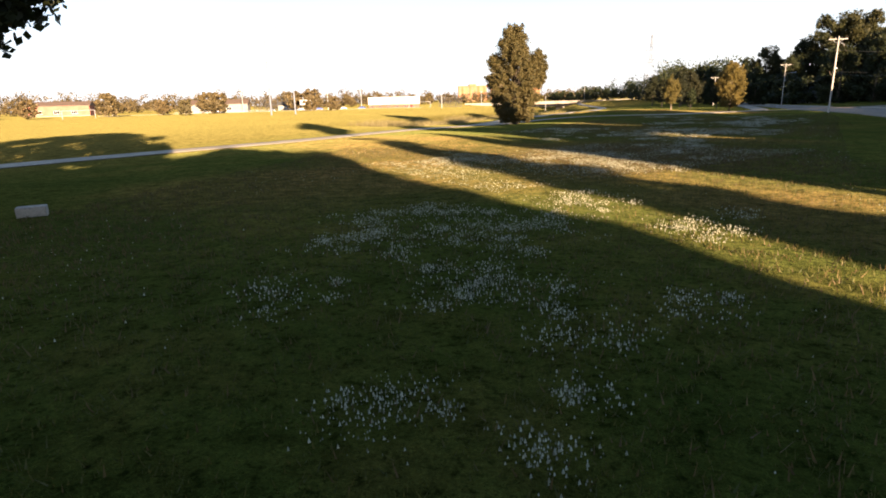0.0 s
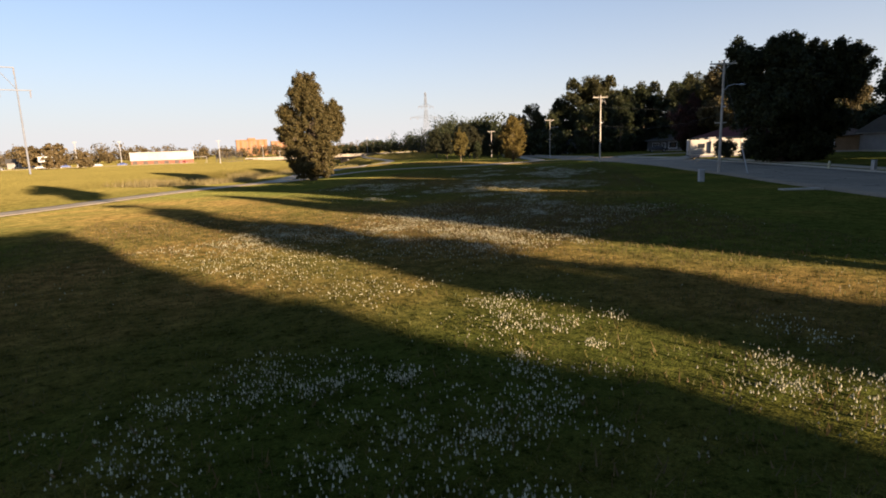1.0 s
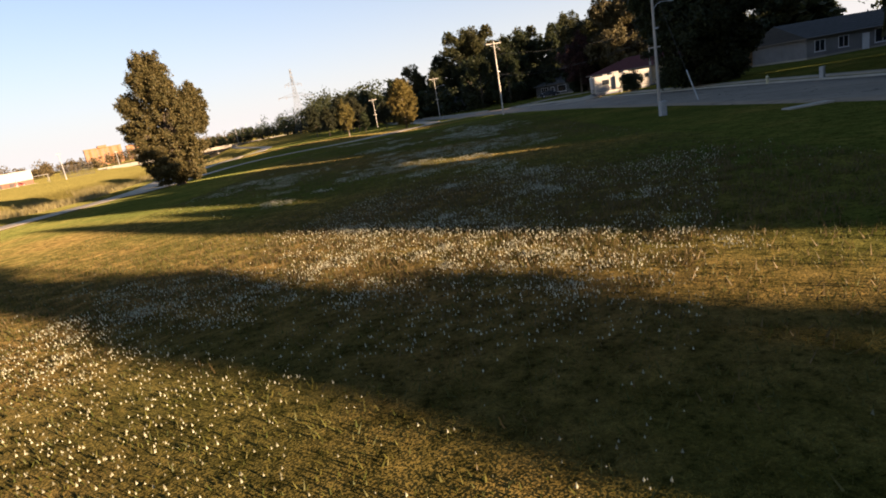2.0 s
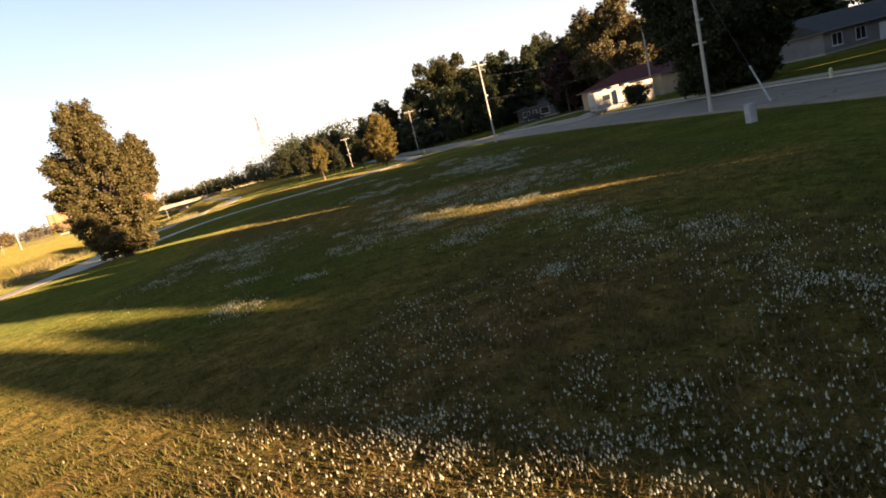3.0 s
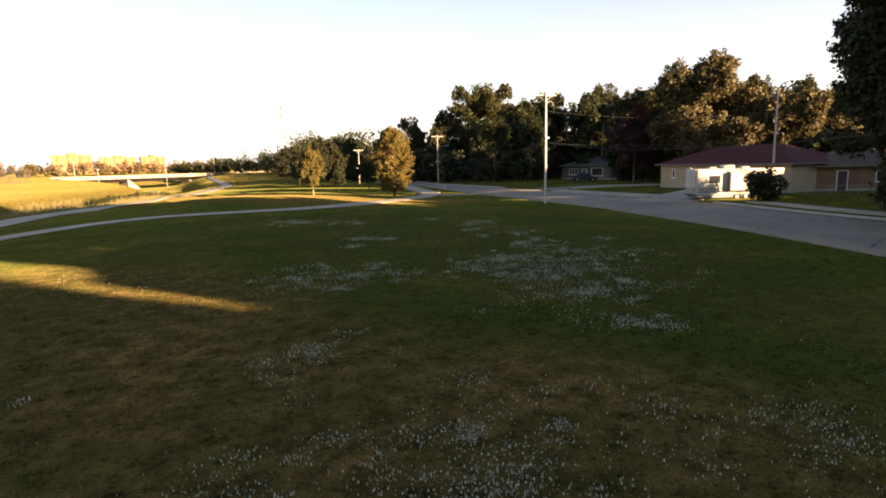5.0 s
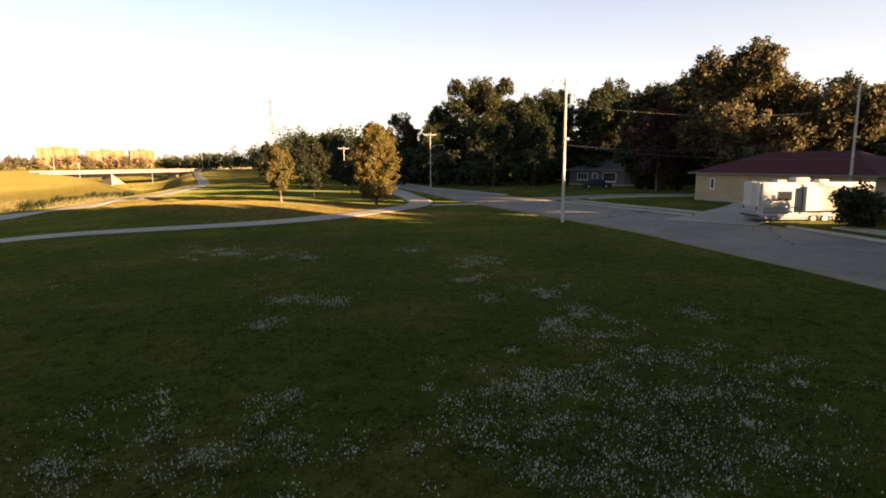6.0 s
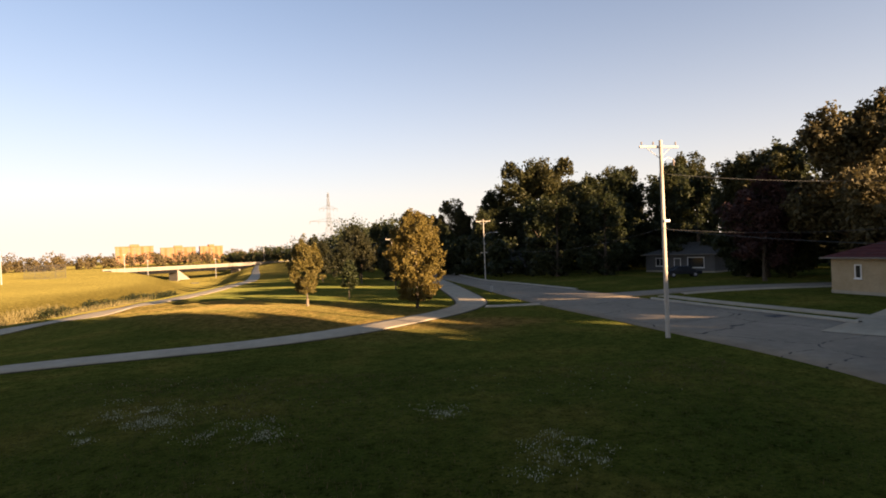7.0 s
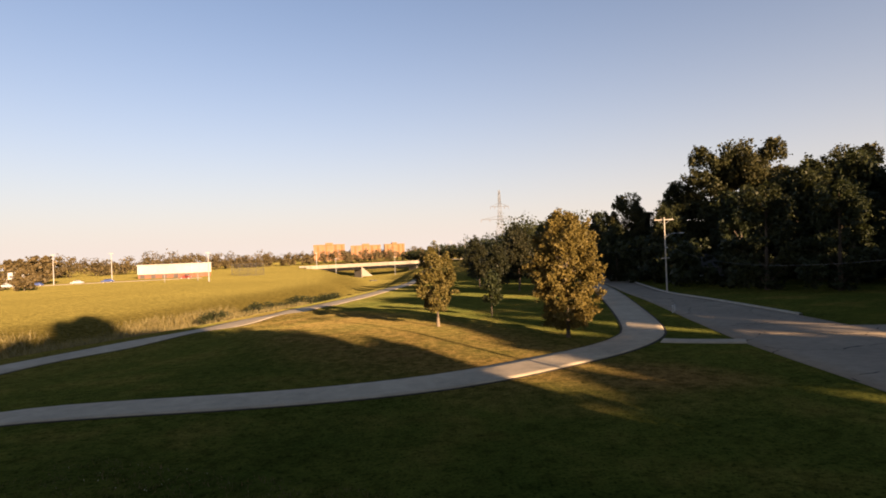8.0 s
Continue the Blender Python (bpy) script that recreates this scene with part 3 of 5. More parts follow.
tree("plum_tree", 95.0, 135.6, "tree with dark red leaves in front of the maple", LEAF_PLUM, 11.5, 3.2, round_top, 25, clumps=90, per=200, size=0.22, clump=0.9, tufted=True, trunk=0.2, bare=0.2)
olive = tree("garden_poplar", 99.3, 126.2, "tall pale tree with olive-brown leaves behind the house", LEAF_OLIVE, 18.2, 5.6, egg, 26, clumps=300, per=140, size=0.33, clump=1.1, trunk=0.45, bare=0.1, tufted=True, billows=18, lobes=((-3.4, 2.6, 14.2, 1.6, 40), (1.0, -0.8, 15.2, 2.0, 60), (3.8, -3.4, 10.0, 2.3, 60), (5.2, -7.2, 8.6, 2.4, 66), (6.8, -10.4, 9.4, 2.0, 50), (1.2, -4.4, 6.6, 2.0, 44), (-3.0, 4.2, 7.8, 2.2, 50), (-3.6, -0.6, 6.6, 1.7, 34)))
for ob, spots in (
    (oak, ((121, 188, 0.88), (129, 178, 0.93), (94, 216, 0.72), (118, 212, 1.05), (140, 168, 0.9), (148, 150, 0.9), (104, 200, 1.0))),
    (ash, ((94, 178, 0.72), (99, 187, 0.8), (106, 178, 0.9), (91, 193, 0.7), (90, 226, 0.68), (88, 245, 0.75), (84, 262, 0.75), (112, 166, 0.92), (125, 160, 1.05), (98, 240, 0.85), (93, 270, 0.85), (118, 148, 1.05), (126, 128, 0.88), (106, 131, 1.02), (104.6, 99.2, 0.75), (108.5, 106.5, 0.45), (117, 99, 0.5), (126, 112, 1.0), (136, 122, 1.05), (141, 137, 1.05), (107, 184, 0.98), (115, 188, 1.08), (90.8, 168.5, 0.74), (94.6, 161.5, 0.68), (100, 141.5, 0.6), (87, 205, 0.6), (95, 200, 0.75), (103, 192, 0.8), (104, 170, 0.75), (113, 178, 1.05), (118, 170, 1.05), (99, 220, 0.72), (84, 232, 0.55), (110, 158, 0.85))),
    (olive, ((117, 117, 0.72),)),
):
    for x, y, s in spots:
        copy_thing(ob, pose(x, y, height(x, y), 0, 0, x * 53 + y * 31)).scale = (s, s, s)
# trees added mostly out of view to shade the lawn, to the south and east of the flight: place, spread and height
garden = tree("garden_tree", 33.0, -33.5, "broad tree added to shade the lawn, mostly out of view", LEAF_MID, 20.0, 7.0, round_top, 29, clumps=150, per=30, size=1.85, clump=1.5, trunk=0.42, bare=0.05, group="garden trees")
garden.scale = (0.75, 0.75, 1.02)
for x, y, s, k in ((62.3, 45.5, 1.07, 1.0), (110.9, 59.8, 0.88, 0.85), (107.5, 97.5, 0.72, 0.5), (116, 104, 0.85, 0.45), (96.9, 49.75, 0.66, 0.87), (103.4, 59.2, 0.28, 0.77), (98.4, 62.2, 0.9, 0.42), (61.8, 54.6, 0.75, 1.15), (74.6, 63.6, 0.85, 1.12), (58.8, 46.9, 0.5, 0.97), (53.6, 33.4, 0.55, 0.53), (27.5, -13.9, 0.8, 0.8), (123.7, 61.3, 0.75, 1.15), (145, 80, 1.1, 0.95), (160, 96, 1.1, 0.95), (68.0, 57.8, 1.02, 1.32), (53.8, 27.0, 0.57, 1.05), (57.6, 36.6, 0.57, 0.66), (118, 66, 0.5, 0.46),
                   (85.2, 44.2, 0.82, 0.78), (47.9, 13.6, 0.58, 1.1), (42.6, 5.2, 0.22, 0.82), (45.5, 6.7, 0.36, 0.71), (53.0, 16.2, 0.38, 0.52), (52.4, 6.9, 0.3, 0.78), (90.2, 69.3, 0.4, 0.40), (96.5, 108.5, 0.36, 0.32), (99.1, 42.3, 0.64, 0.88), (27.2, -5.85, 0.805, 0.76), (33.9, -19.05, 0.735, 0.95), (12.5, -6.0, 0.8, 0.7), (-4.5, -9.0, 0.82, 0.65), (-22, -2.0, 0.82, 0.52)):
    copy_thing(garden, pose(x, y, height(x, y), 0, 0, x * 53 + y * 31)).scale = (s, s, k)
# added crowns on high bare stems: each shades one strip, sun passes below
tree("garden_tree", 48.2, 25.6, "unseen tree added to cast shade from a high narrow crown", LEAF_MID, 17.0, 3.0, egg, 30, clumps=80, per=70, size=0.5, clump=0.8, trunk=0.2, bare=0.62, group="garden trees")
tree("garden_tree", 53.2, 45.6, "unseen tree added to cast shade from a high narrow crown", LEAF_MID, 20.0, 2.3, egg, 39, clumps=70, per=70, size=0.5, clump=0.7, trunk=0.24, bare=0.6, group="garden trees")
tree("garden_tree", 102.3, 53.0, "unseen tree added to cast shade from a high narrow crown", LEAF_MID, 21.5, 4.0, egg, 34, clumps=140, per=70, size=0.5, clump=0.8, trunk=0.3, bare=0.73, group="garden trees")
tree("garden_tree", 39.8, -1.9, "unseen tree added to cast shade from a high narrow crown", LEAF_MID, 27.5, 2.7, egg, 36, clumps=50, per=70, size=0.5, clump=0.8, trunk=0.26, bare=0.73, group="garden trees")
tree("garden_tree", 115.7, 71.2, "unseen tree added to cast shade from a high narrow crown", LEAF_MID, 27.0, 2.6, egg, 37, clumps=70, per=70, size=0.5, clump=0.8, trunk=0.3, bare=0.64, group="garden trees")
tree("garden_tree", 115.4, 62.0, "unseen tree added to cast shade from a high spreading crown", LEAF_MID, 29.0, 6.0, round_top, 40, clumps=190, per=70, size=0.6, clump=1.0, trunk=0.35, bare=0.61, group="garden trees")
tree("garden_tree", 110.6, 50.6, "unseen tree added to cast shade from a high narrow crown", LEAF_MID, 24.0, 3.2, egg, 38, clumps=90, per=70, size=0.5, clump=0.9, trunk=0.3, bare=0.62, group="garden trees")
# added behind the flight's start for its shadow on the lawn
tree("poplar_tree", 41.0, -7.0, "slim upright unseen tree added to shade the lawn", LEAF_MID, 19.0, 2.1, egg, 27, clumps=190, per=80, size=0.5, clump=0.6, trunk=0.2, bare=0.08)
tree("overhanging_tree", -10.5, 30.5, "broad tree with low dark leaves beside the trail", LEAF_DARK, 14.5, 8.6, round_top, 28, clumps=280, per=150, size=0.24, clump=1.0, trunk=0.4, bare=0.3, lobes=((8.3, 4.25, 7.0, 1.2, 30), (6.8, 3.4, 7.2, 1.5, 26)))


def bush(name, x, y, label, leaf, wide, tall, seed, per=70, group="", size=0.16):
    rng = np.random.default_rng(seed)
    ob = thing(name, x, y, label, "bush", group)
    c = rng.normal(size=(45, 3))
    c *= rng.random((45, 1)) ** 0.35 / np.linalg.norm(c, axis=1, keepdims=True)
    c = c * np.array([wide * 0.42, wide * 0.42, tall * 0.46]) + np.array([0, 0, tall * 0.5])
    v, f = leaves(rng, c, wide * 0.16, per, size)
    v[:, 2] = np.maximum(v[:, 2], 0.0)
    quick("foliage", v, f, leaf, ob)
    bm = bmesh.new()
    for k in range(9):
        a = k * 0.7
        bent_rod(bm, [(0.06 * math.cos(a), 0.06 * math.sin(a), -0.05), (wide * 0.12 * math.cos(a), wide * 0.12 * math.sin(a), tall * 0.35), (wide * 0.3 * math.cos(a), wide * 0.3 * math.sin(a), tall * 0.75)], [0.04, 0.03, 0.012], 5)
    part("stems", bm, BARK, ob)
    return ob


bush("garden_bush", 74.0, 101.2, "round dark bush in front of the parked camper", LEAF_DARK, 3.7, 2.9, 31, per=110)
ditch = bush("ditch_bush", 19.5, 186.0, "dark scrub on the bank of the ditch", LEAF_DARK, 5.0, 2.0, 32, group="ditch scrub")
for x, y, s in ((23, 203, 1.5), (27.5, 214, 1.6), (31, 228, 1.5)):
    copy_thing(ditch, pose(x, y, height(x, y), 0, 0, x * 71)).scale = (s, s, s * 0.75)


def far_woods(name, arc, label, leaf, seed, size=1.25, per=13, wander=1.0):
    """A distant belt of woods: many uneven crowns along an arc (start, end and their tops), joined as one."""
    rng = np.random.default_rng(seed)
    cs, sp = [], []
    for (x0, y0, h0), (x1, y1, h1) in zip(arc, arc[1:]):
        n = int(math.hypot(x1 - x0, y1 - y0) / 2.1)
        for k in range(n):
            t = (k + rng.random()) / n
            h = (h0 + (h1 - h0) * t) * (0.42 + 0.38 * rng.random() + 0.24 * rng.random() ** 4 + 0.10 * math.sin(k * 0.11 + seed) + 0.07 * math.sin(k * 0.43))
            x, y = x0 + (x1 - x0) * t + rng.normal() * 7 * wander, y0 + (y1 - y0) * t + rng.normal() * 10 * wander
            r = h * (0.28 + 0.2 * rng.random())
            for _ in range(8):
                a, q, zz = rng.random() * 6.28, r * rng.random() ** 0.5, rng.random()
                cs.append((x + q * math.cos(a) * (1.05 - 0.6 * zz), y + q * math.sin(a), h * (0.12 + 0.8 * zz)))
                sp.append(h * (0.15 + 0.10 * rng.random()))
    v, f = leaves(rng, np.array(cs), np.array(sp), per, size)
    v[:, 2] = np.maximum(v[:, 2], -0.5)
    return tagged(quick(name, v, f, leaf), label, "woods", kind="stuff")


far_woods("far_woods", ((-620, 120, 18), (-420, 330, 19), (-300, 430, 20), (-170, 500, 18), (-70, 640, 17), (30, 700, 15), (120, 760, 16)), "belt of olive-green woods beyond the field", LEAF_FAR, 41, 0.95, 19, 1.4)
far_woods("far_woods", ((-900, 500, 20), (-500, 760, 20), (-150, 960, 18), (200, 1050, 22), (420, 900, 34)), "distant wooded rise on the skyline", LEAF_FAR, 42)
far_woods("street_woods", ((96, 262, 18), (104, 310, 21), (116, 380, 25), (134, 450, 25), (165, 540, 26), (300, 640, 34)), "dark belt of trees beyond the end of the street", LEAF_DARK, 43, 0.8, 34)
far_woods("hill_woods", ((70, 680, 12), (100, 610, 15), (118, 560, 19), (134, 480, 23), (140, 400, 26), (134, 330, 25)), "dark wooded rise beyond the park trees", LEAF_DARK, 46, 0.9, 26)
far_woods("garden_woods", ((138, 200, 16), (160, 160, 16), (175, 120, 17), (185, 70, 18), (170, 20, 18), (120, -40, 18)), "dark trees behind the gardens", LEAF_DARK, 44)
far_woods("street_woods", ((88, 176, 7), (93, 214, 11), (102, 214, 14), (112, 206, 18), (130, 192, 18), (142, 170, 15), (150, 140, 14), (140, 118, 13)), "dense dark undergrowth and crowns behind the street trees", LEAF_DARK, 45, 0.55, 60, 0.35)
edge = tree("field_tree", -207, 241, "small olive tree at the edge of the ball field", LEAF_FAR, 9.5, 4.2, round_top, 35, clumps=70, per=45, size=0.7, clump=0.95, trunk=0.2, bare=0.12, group="ball field trees")
for x, y, s in ((-183, 243, 0.85), (-161, 262, 1.1), (-144, 276, 0.75), (-123, 258, 0.7), (-125, 292, 1.05), (-81, 297, 0.75), (-67, 290, 0.72), (-232, 262, 1.1), (-150, 330, 1.2), (-100, 356, 1.3), (-112, 362, 1.2)):
    copy_thing(edge, pose(x, y, height(x, y), 0, 0, x * 13)).scale = (s, s, s)


# ---- street furniture ----
POST_GREY = surface("grey_post", (0.26, 0.25, 0.23), (0.36, 0.34, 0.31), 2.0, 0.7, 0.05)
PALE = surface("pale_painted_metal", (0.30, 0.30, 0.28), (0.40, 0.40, 0.375), 2.5, 0.6, 0.05)
WHITE = surface("white_paint", (0.40, 0.365, 0.30), (0.49, 0.45, 0.38), 1.5, 0.45, 0.04, speckle=0.08)


def utility_pole(x, y, tall, arm_turn, stout=1.0, lamp=True, low_bar=True, arm_bar=True, cutout=False, label="weathered wooden utility pole with crossarm and street lamp", lamp_turn=0.0, lamp_z=8.0):
    ob = thing("utility_pole", x, y, label, "utility pole", "poles along the street", arm_turn)
    part("shaft", rodded((0, 0, -0.3), (0, 0, tall), 0.135 * stout, 0.095 * stout, 14), POLE_WOOD, ob)
    if arm_bar:
        arm = part("crossarm", boxed(-1.25, 1.25, 0.11, 0.21, tall - 0.41, tall - 0.29, bevel=0.012), POLE_WOOD, ob)
        for sx in (-1.1, -0.35, 1.1):
            bm = rodded((sx, 0.18, tall - 0.29), (sx, 0.18, tall - 0.19), 0.015)
            rod(bm, (sx, 0.18, tall - 0.2), (sx, 0.18, tall - 0.12), 0.055, 0.04)
            rod(bm, (sx, 0.18, tall - 0.12), (sx, 0.18, tall - 0.06), 0.035, 0.045)
            part("insulator", bm, PORCELAIN, arm)
        for s in (-1, 1):
            part("brace", rodded((s * 0.75, 0.2, tall - 0.42), (0, 0.12, tall - 1.0), 0.02), STEEL, ob)
    if cutout:
        hook = part("cutout_arm", bent_rod(bmesh.new(), [(0.08, 0, tall - 1.15), (0.45, 0, tall - 0.95), (0.8, 0, tall - 1.1)], [0.02] * 3, 6), STEEL, ob)
        bm = rodded((0.8, 0, tall - 1.1), (0.8, 0, tall - 1.45), 0.05, 0.04, 8)
        rod(bm, (0.8, 0, tall - 1.2), (0.8, 0, tall - 1.26), 0.075, 0.075, 8)
        part("fuse_cutout", bm, PORCELAIN, hook)
    if low_bar:
        part("bracket", boxed(-0.55, 0.55, 0.11, 0.18, tall * 0.45 - 0.06, tall * 0.45 + 0.06, bevel=0.01), POLE_WOOD, ob)
    part("cable_clamp", boxed(-0.06, 0.30, -0.2, -0.06, tall * 0.585, tall * 0.585 + 0.14, bevel=0.02), STEEL, ob)
    if lamp:
        turn = Matrix.Rotation(radians(lamp_turn), 4, "Z")
        pts = [turn @ Vector(p) for p in ((0.1, 0, lamp_z - 0.5), (0.5, 0, lamp_z - 0.12), (1.1, 0, lamp_z + 0.05), (1.9, 0, lamp_z + 0.05))]
        arm2 = part("lamp_arm", bent_rod(bmesh.new(), pts, [0.032] * 4, 8), STEEL, ob)
        bm = bmesh.new()
        bmesh.ops.create_uvsphere(bm, u_segments=12, v_segments=8, radius=1.0, matrix=turn @ Matrix.LocRotScale((2.15, 0, lamp_z + 0.04), None, (0.4, 0.15, 0.09)))
        part("lamp_head", bm, STEEL, arm2, "cobra-head street lamp")
    return ob


utility_pole(49.7, 75.0, 10.5, -17, lamp_turn=17, lamp_z=8.2)
utility_pole(61.9, 116.9, 11.2, -10, lamp=False, low_bar=False, cutout=True, label="pale weathered utility pole with a crossarm on the grass verge")
utility_pole(82.0, 176.8, 10.2, -16, 0.75, lamp_turn=0, lamp_z=7.9)
utility_pole(75.5, 206, 8.6, -14, 0.7, lamp=False, label="distant utility pole along the street")
utility_pole(83.3, 106.3, 10.2, -30, 0.9, lamp=False, low_bar=False, arm_bar=False, label="bare pale service pole between the houses")


def cable(a, b, sag, label, r=0.010):
    a, b = Vector(a), Vector(b)
    pts = [a.lerp(b, t) - Vector((0, 0, 4 * sag * t * (1 - t))) for t in np.linspace(0, 1, 17)]
    return tagged(part("overhead_cable", bent_rod(bmesh.new(), pts, [r] * 17, 5), WIRE), label, "cable", "overhead cables")


CABLE = "thin black cable hung between poles"
cable((61.6, 116.3, 6.2), (82.0, 176.6, 6.5), 1.6, CABLE, 0.010)
cable((61.6, 116.6, 6.1), (83.3, 106.3, 7.0), 0.9, CABLE, 0.010)
cable((61.6, 116.6, 6.1), (49.7, 75.0, 5.6), 1.0, CABLE, 0.010)
cable((82.0, 176.8, 6.5), (75.5, 206, 5.8), 0.8, CABLE, 0.010)
cable((82.1, 176.8, 6.5), (104, 158, 4.0), 0.6, CABLE, 0.010)
cable((83.3, 106.3, 8.8), (61.6, 116.6, 9.2), 0.7, CABLE)
guy = cable((49.8, 75.0, 9.6), (48.5, 70.1, 0.05), 0.02, "taut steel guy wire with a pale guard near the verge", 0.012)
part("guard", rodded((48.5 + 0.02, 70.1 + 0.08, 0.2), (48.84, 71.38, 2.55), 0.055, 0.055, 8), PALE, guy, "pale plastic guard")


def marker(x, y, w, tall, d, mat, label, name="marker_post", turn=0):
    ob = thing(name, x, y, label, "post", turn=turn)
    part("post", boxed(-w / 2, w / 2, -d / 2, d / 2, -0.2, tall, bevel=0.02), mat, ob)
    part("cap", boxed(-w / 2 - 0.02, w / 2 + 0.02, -d / 2 - 0.02, d / 2 + 0.02, tall, tall + 0.05, bevel=0.015), mat, ob)
    return ob


HYDRANT = surface("hydrant_paint", (0.55, 0.50, 0.30), (0.70, 0.62, 0.38), 5, 0.5, 0.1)
ob = thing("utility_box", 41.0, 67.0, "pale metal cable box on the grass near the street", "utility box", turn=-20)
part("cabinet", boxed(-0.2, 0.2, -0.2, 0.2, -0.1, 0.9, bevel=0.03), PALE, ob)
part("lid", boxed(-0.22, 0.22, -0.22, 0.22, 0.9, 0.95, bevel=0.025), PALE, ob)
part("side_stripe", boxed(0.201, 0.215, -0.14, 0.14, 0.1, 0.84, bevel=0.004), DARK_STEEL, ob, "dark louvred panel")


def hydrant(x, y):
    ob = thing("fire_hydrant", x, y, "pale yellow fire hydrant on the far verge", "hydrant")
    bm = rodded((0, 0, -0.1), (0, 0, 0.08), 0.17, 0.15, 12)
    rod(bm, (0, 0, 0.08), (0, 0, 0.6), 0.115, 0.11, 12)
    part("barrel", bm, HYDRANT, ob)
    bm = rodded((0, 0, 0.6), (0, 0, 0.72), 0.145, 0.08, 12)
    rod(bm, (0, 0, 0.72), (0, 0, 0.79), 0.03, 0.03, 6)
    part("bonnet", bm, HYDRANT, ob)
    for s in (-1, 1):
        part("nozzle", rodded((0.08 * s, 0, 0.45), (0.21 * s, 0, 0.45), 0.06, 0.06, 10), HYDRANT, ob)


hydrant(59.8, 72.0)
marker(58.4, 66.6, 0.34, 0.95, 0.3, PALE, "pale service pedestal beside the hydrant", "service_pedestal")
marker(71.2, 155.0, 0.11, 0.65, 0.11, PALE, "short pale bollard on the verge", "bollard")
marker(71.7, 155.5, 0.11, 0.65, 0.11, PALE, "short pale bollard on the verge", "bollard")
ob = thing("drain_cover", 40.0, 57.0, "flat concrete drain slab in the grass", "drain cover", turn=-20)
part("slab", boxed(-1.2, 1.2, -0.35, 0.35, -0.1, 0.09, bevel=0.03), KERB, ob)
ob = thing("picnic_slab", -4.2, 37.1, "low pale concrete block in the shaded grass", "concrete block", turn=35)
part("block", boxed(-0.42, 0.42, -0.25, 0.25, -0.05, 0.32, bevel=0.04), KERB, ob)


# ---- houses ----
SIDING_TAN = surface("tan_wall_stucco", (0.34, 0.26, 0.15), (0.43, 0.33, 0.20), 0.9, 0.9, 0.15)
SIDING_BROWN = surface("brown_wall_boards", (0.19, 0.115, 0.055), (0.26, 0.16, 0.08), 0.9, 0.9, 0.15)
SIDING_GREY = surface("grey_siding", (0.085, 0.083, 0.078), (0.125, 0.12, 0.11), 0.7, 0.85, 0.15)
SIDING_WHITE = surface("white_siding", (0.17, 0.16, 0.145), (0.23, 0.215, 0.195), 0.7, 0.8, 0.12)
SHINGLE_RED = surface("red_shingles", (0.055, 0.011, 0.010), (0.09, 0.020, 0.017), 1.2, 0.95, 0.6, stretch=(1, 1, 5), fine=8)
SHINGLE_GREY = surface("grey_shingles", (0.045, 0.042, 0.037), (0.075, 0.07, 0.06), 1.2, 0.95, 0.6, stretch=(1, 1, 5), fine=8)
SHINGLE_BROWN = surface("brown_shingles", (0.075, 0.05, 0.034), (0.12, 0.08, 0.055), 1.2, 0.95, 0.6, stretch=(1, 1, 5), fine=8)
EAVE = surface("weathered_eaves_paint", (0.15, 0.13, 0.10), (0.21, 0.18, 0.145), 2.0, 0.7, 0.05)
TRIM = surface("white_trim", (0.62, 0.60, 0.56), (0.74, 0.72, 0.68), 2.0, 0.6, 0.05, speckle=0.1)


def ring(x0, x1, z0, z1, t, y0, y1):
    """A closed rectangular surround of width t round an opening, as one piece."""
    bm = bmesh.new()
    def loop(a, y):
        return [bm.verts.new(p) for p in ((x0 - a, y, z0 - a), (x1 + a, y, z0 - a), (x1 + a, y, z1 + a), (x0 - a, y, z1 + a))]
    o0, i0, o1, i1 = loop(t, y0), loop(0, y0), loop(t, y1), loop(0, y1)
    for k in range(4):
        m = (k + 1) % 4
        for f in ((o0[k], o0[m], i0[m], i0[k]), (i0[k], i0[m], i1[m], i1[k]), (o1[m], o1[k], i1[k], i1[m]), (o0[m], o0[k], o1[k], o1[m])):
            bm.faces.new(f)
    return bm


def window(ob, x, z, w, h, y, panes=2, name="window"):
    """A window in the wall that faces -y of the house's own axes."""
    surround = part(name, ring(x - w / 2, x + w / 2, z, z + h, 0.09, y - 0.05, y + 0.02), TRIM, ob)
    for k in range(1, panes):
        cx = x - w / 2 + k * w / panes
        part("mullion", boxed(cx - 0.035, cx + 0.035, y - 0.046, y + 0.015, z, z + h), TRIM, surround)
    for k in range(panes):
        a = x - w / 2 + k * w / panes
        part("pane", boxed(a + 0.04, a + w / panes - 0.04, y - 0.022, y + 0.004, z + 0.01, z + h - 0.01), GLASS, surround)
    part("sill", boxed(x - w / 2 - 0.16, x + w / 2 + 0.16, y - 0.13, y + 0.02, z - 0.15, z - 0.092, bevel=0.01), TRIM, surround)
    return surround


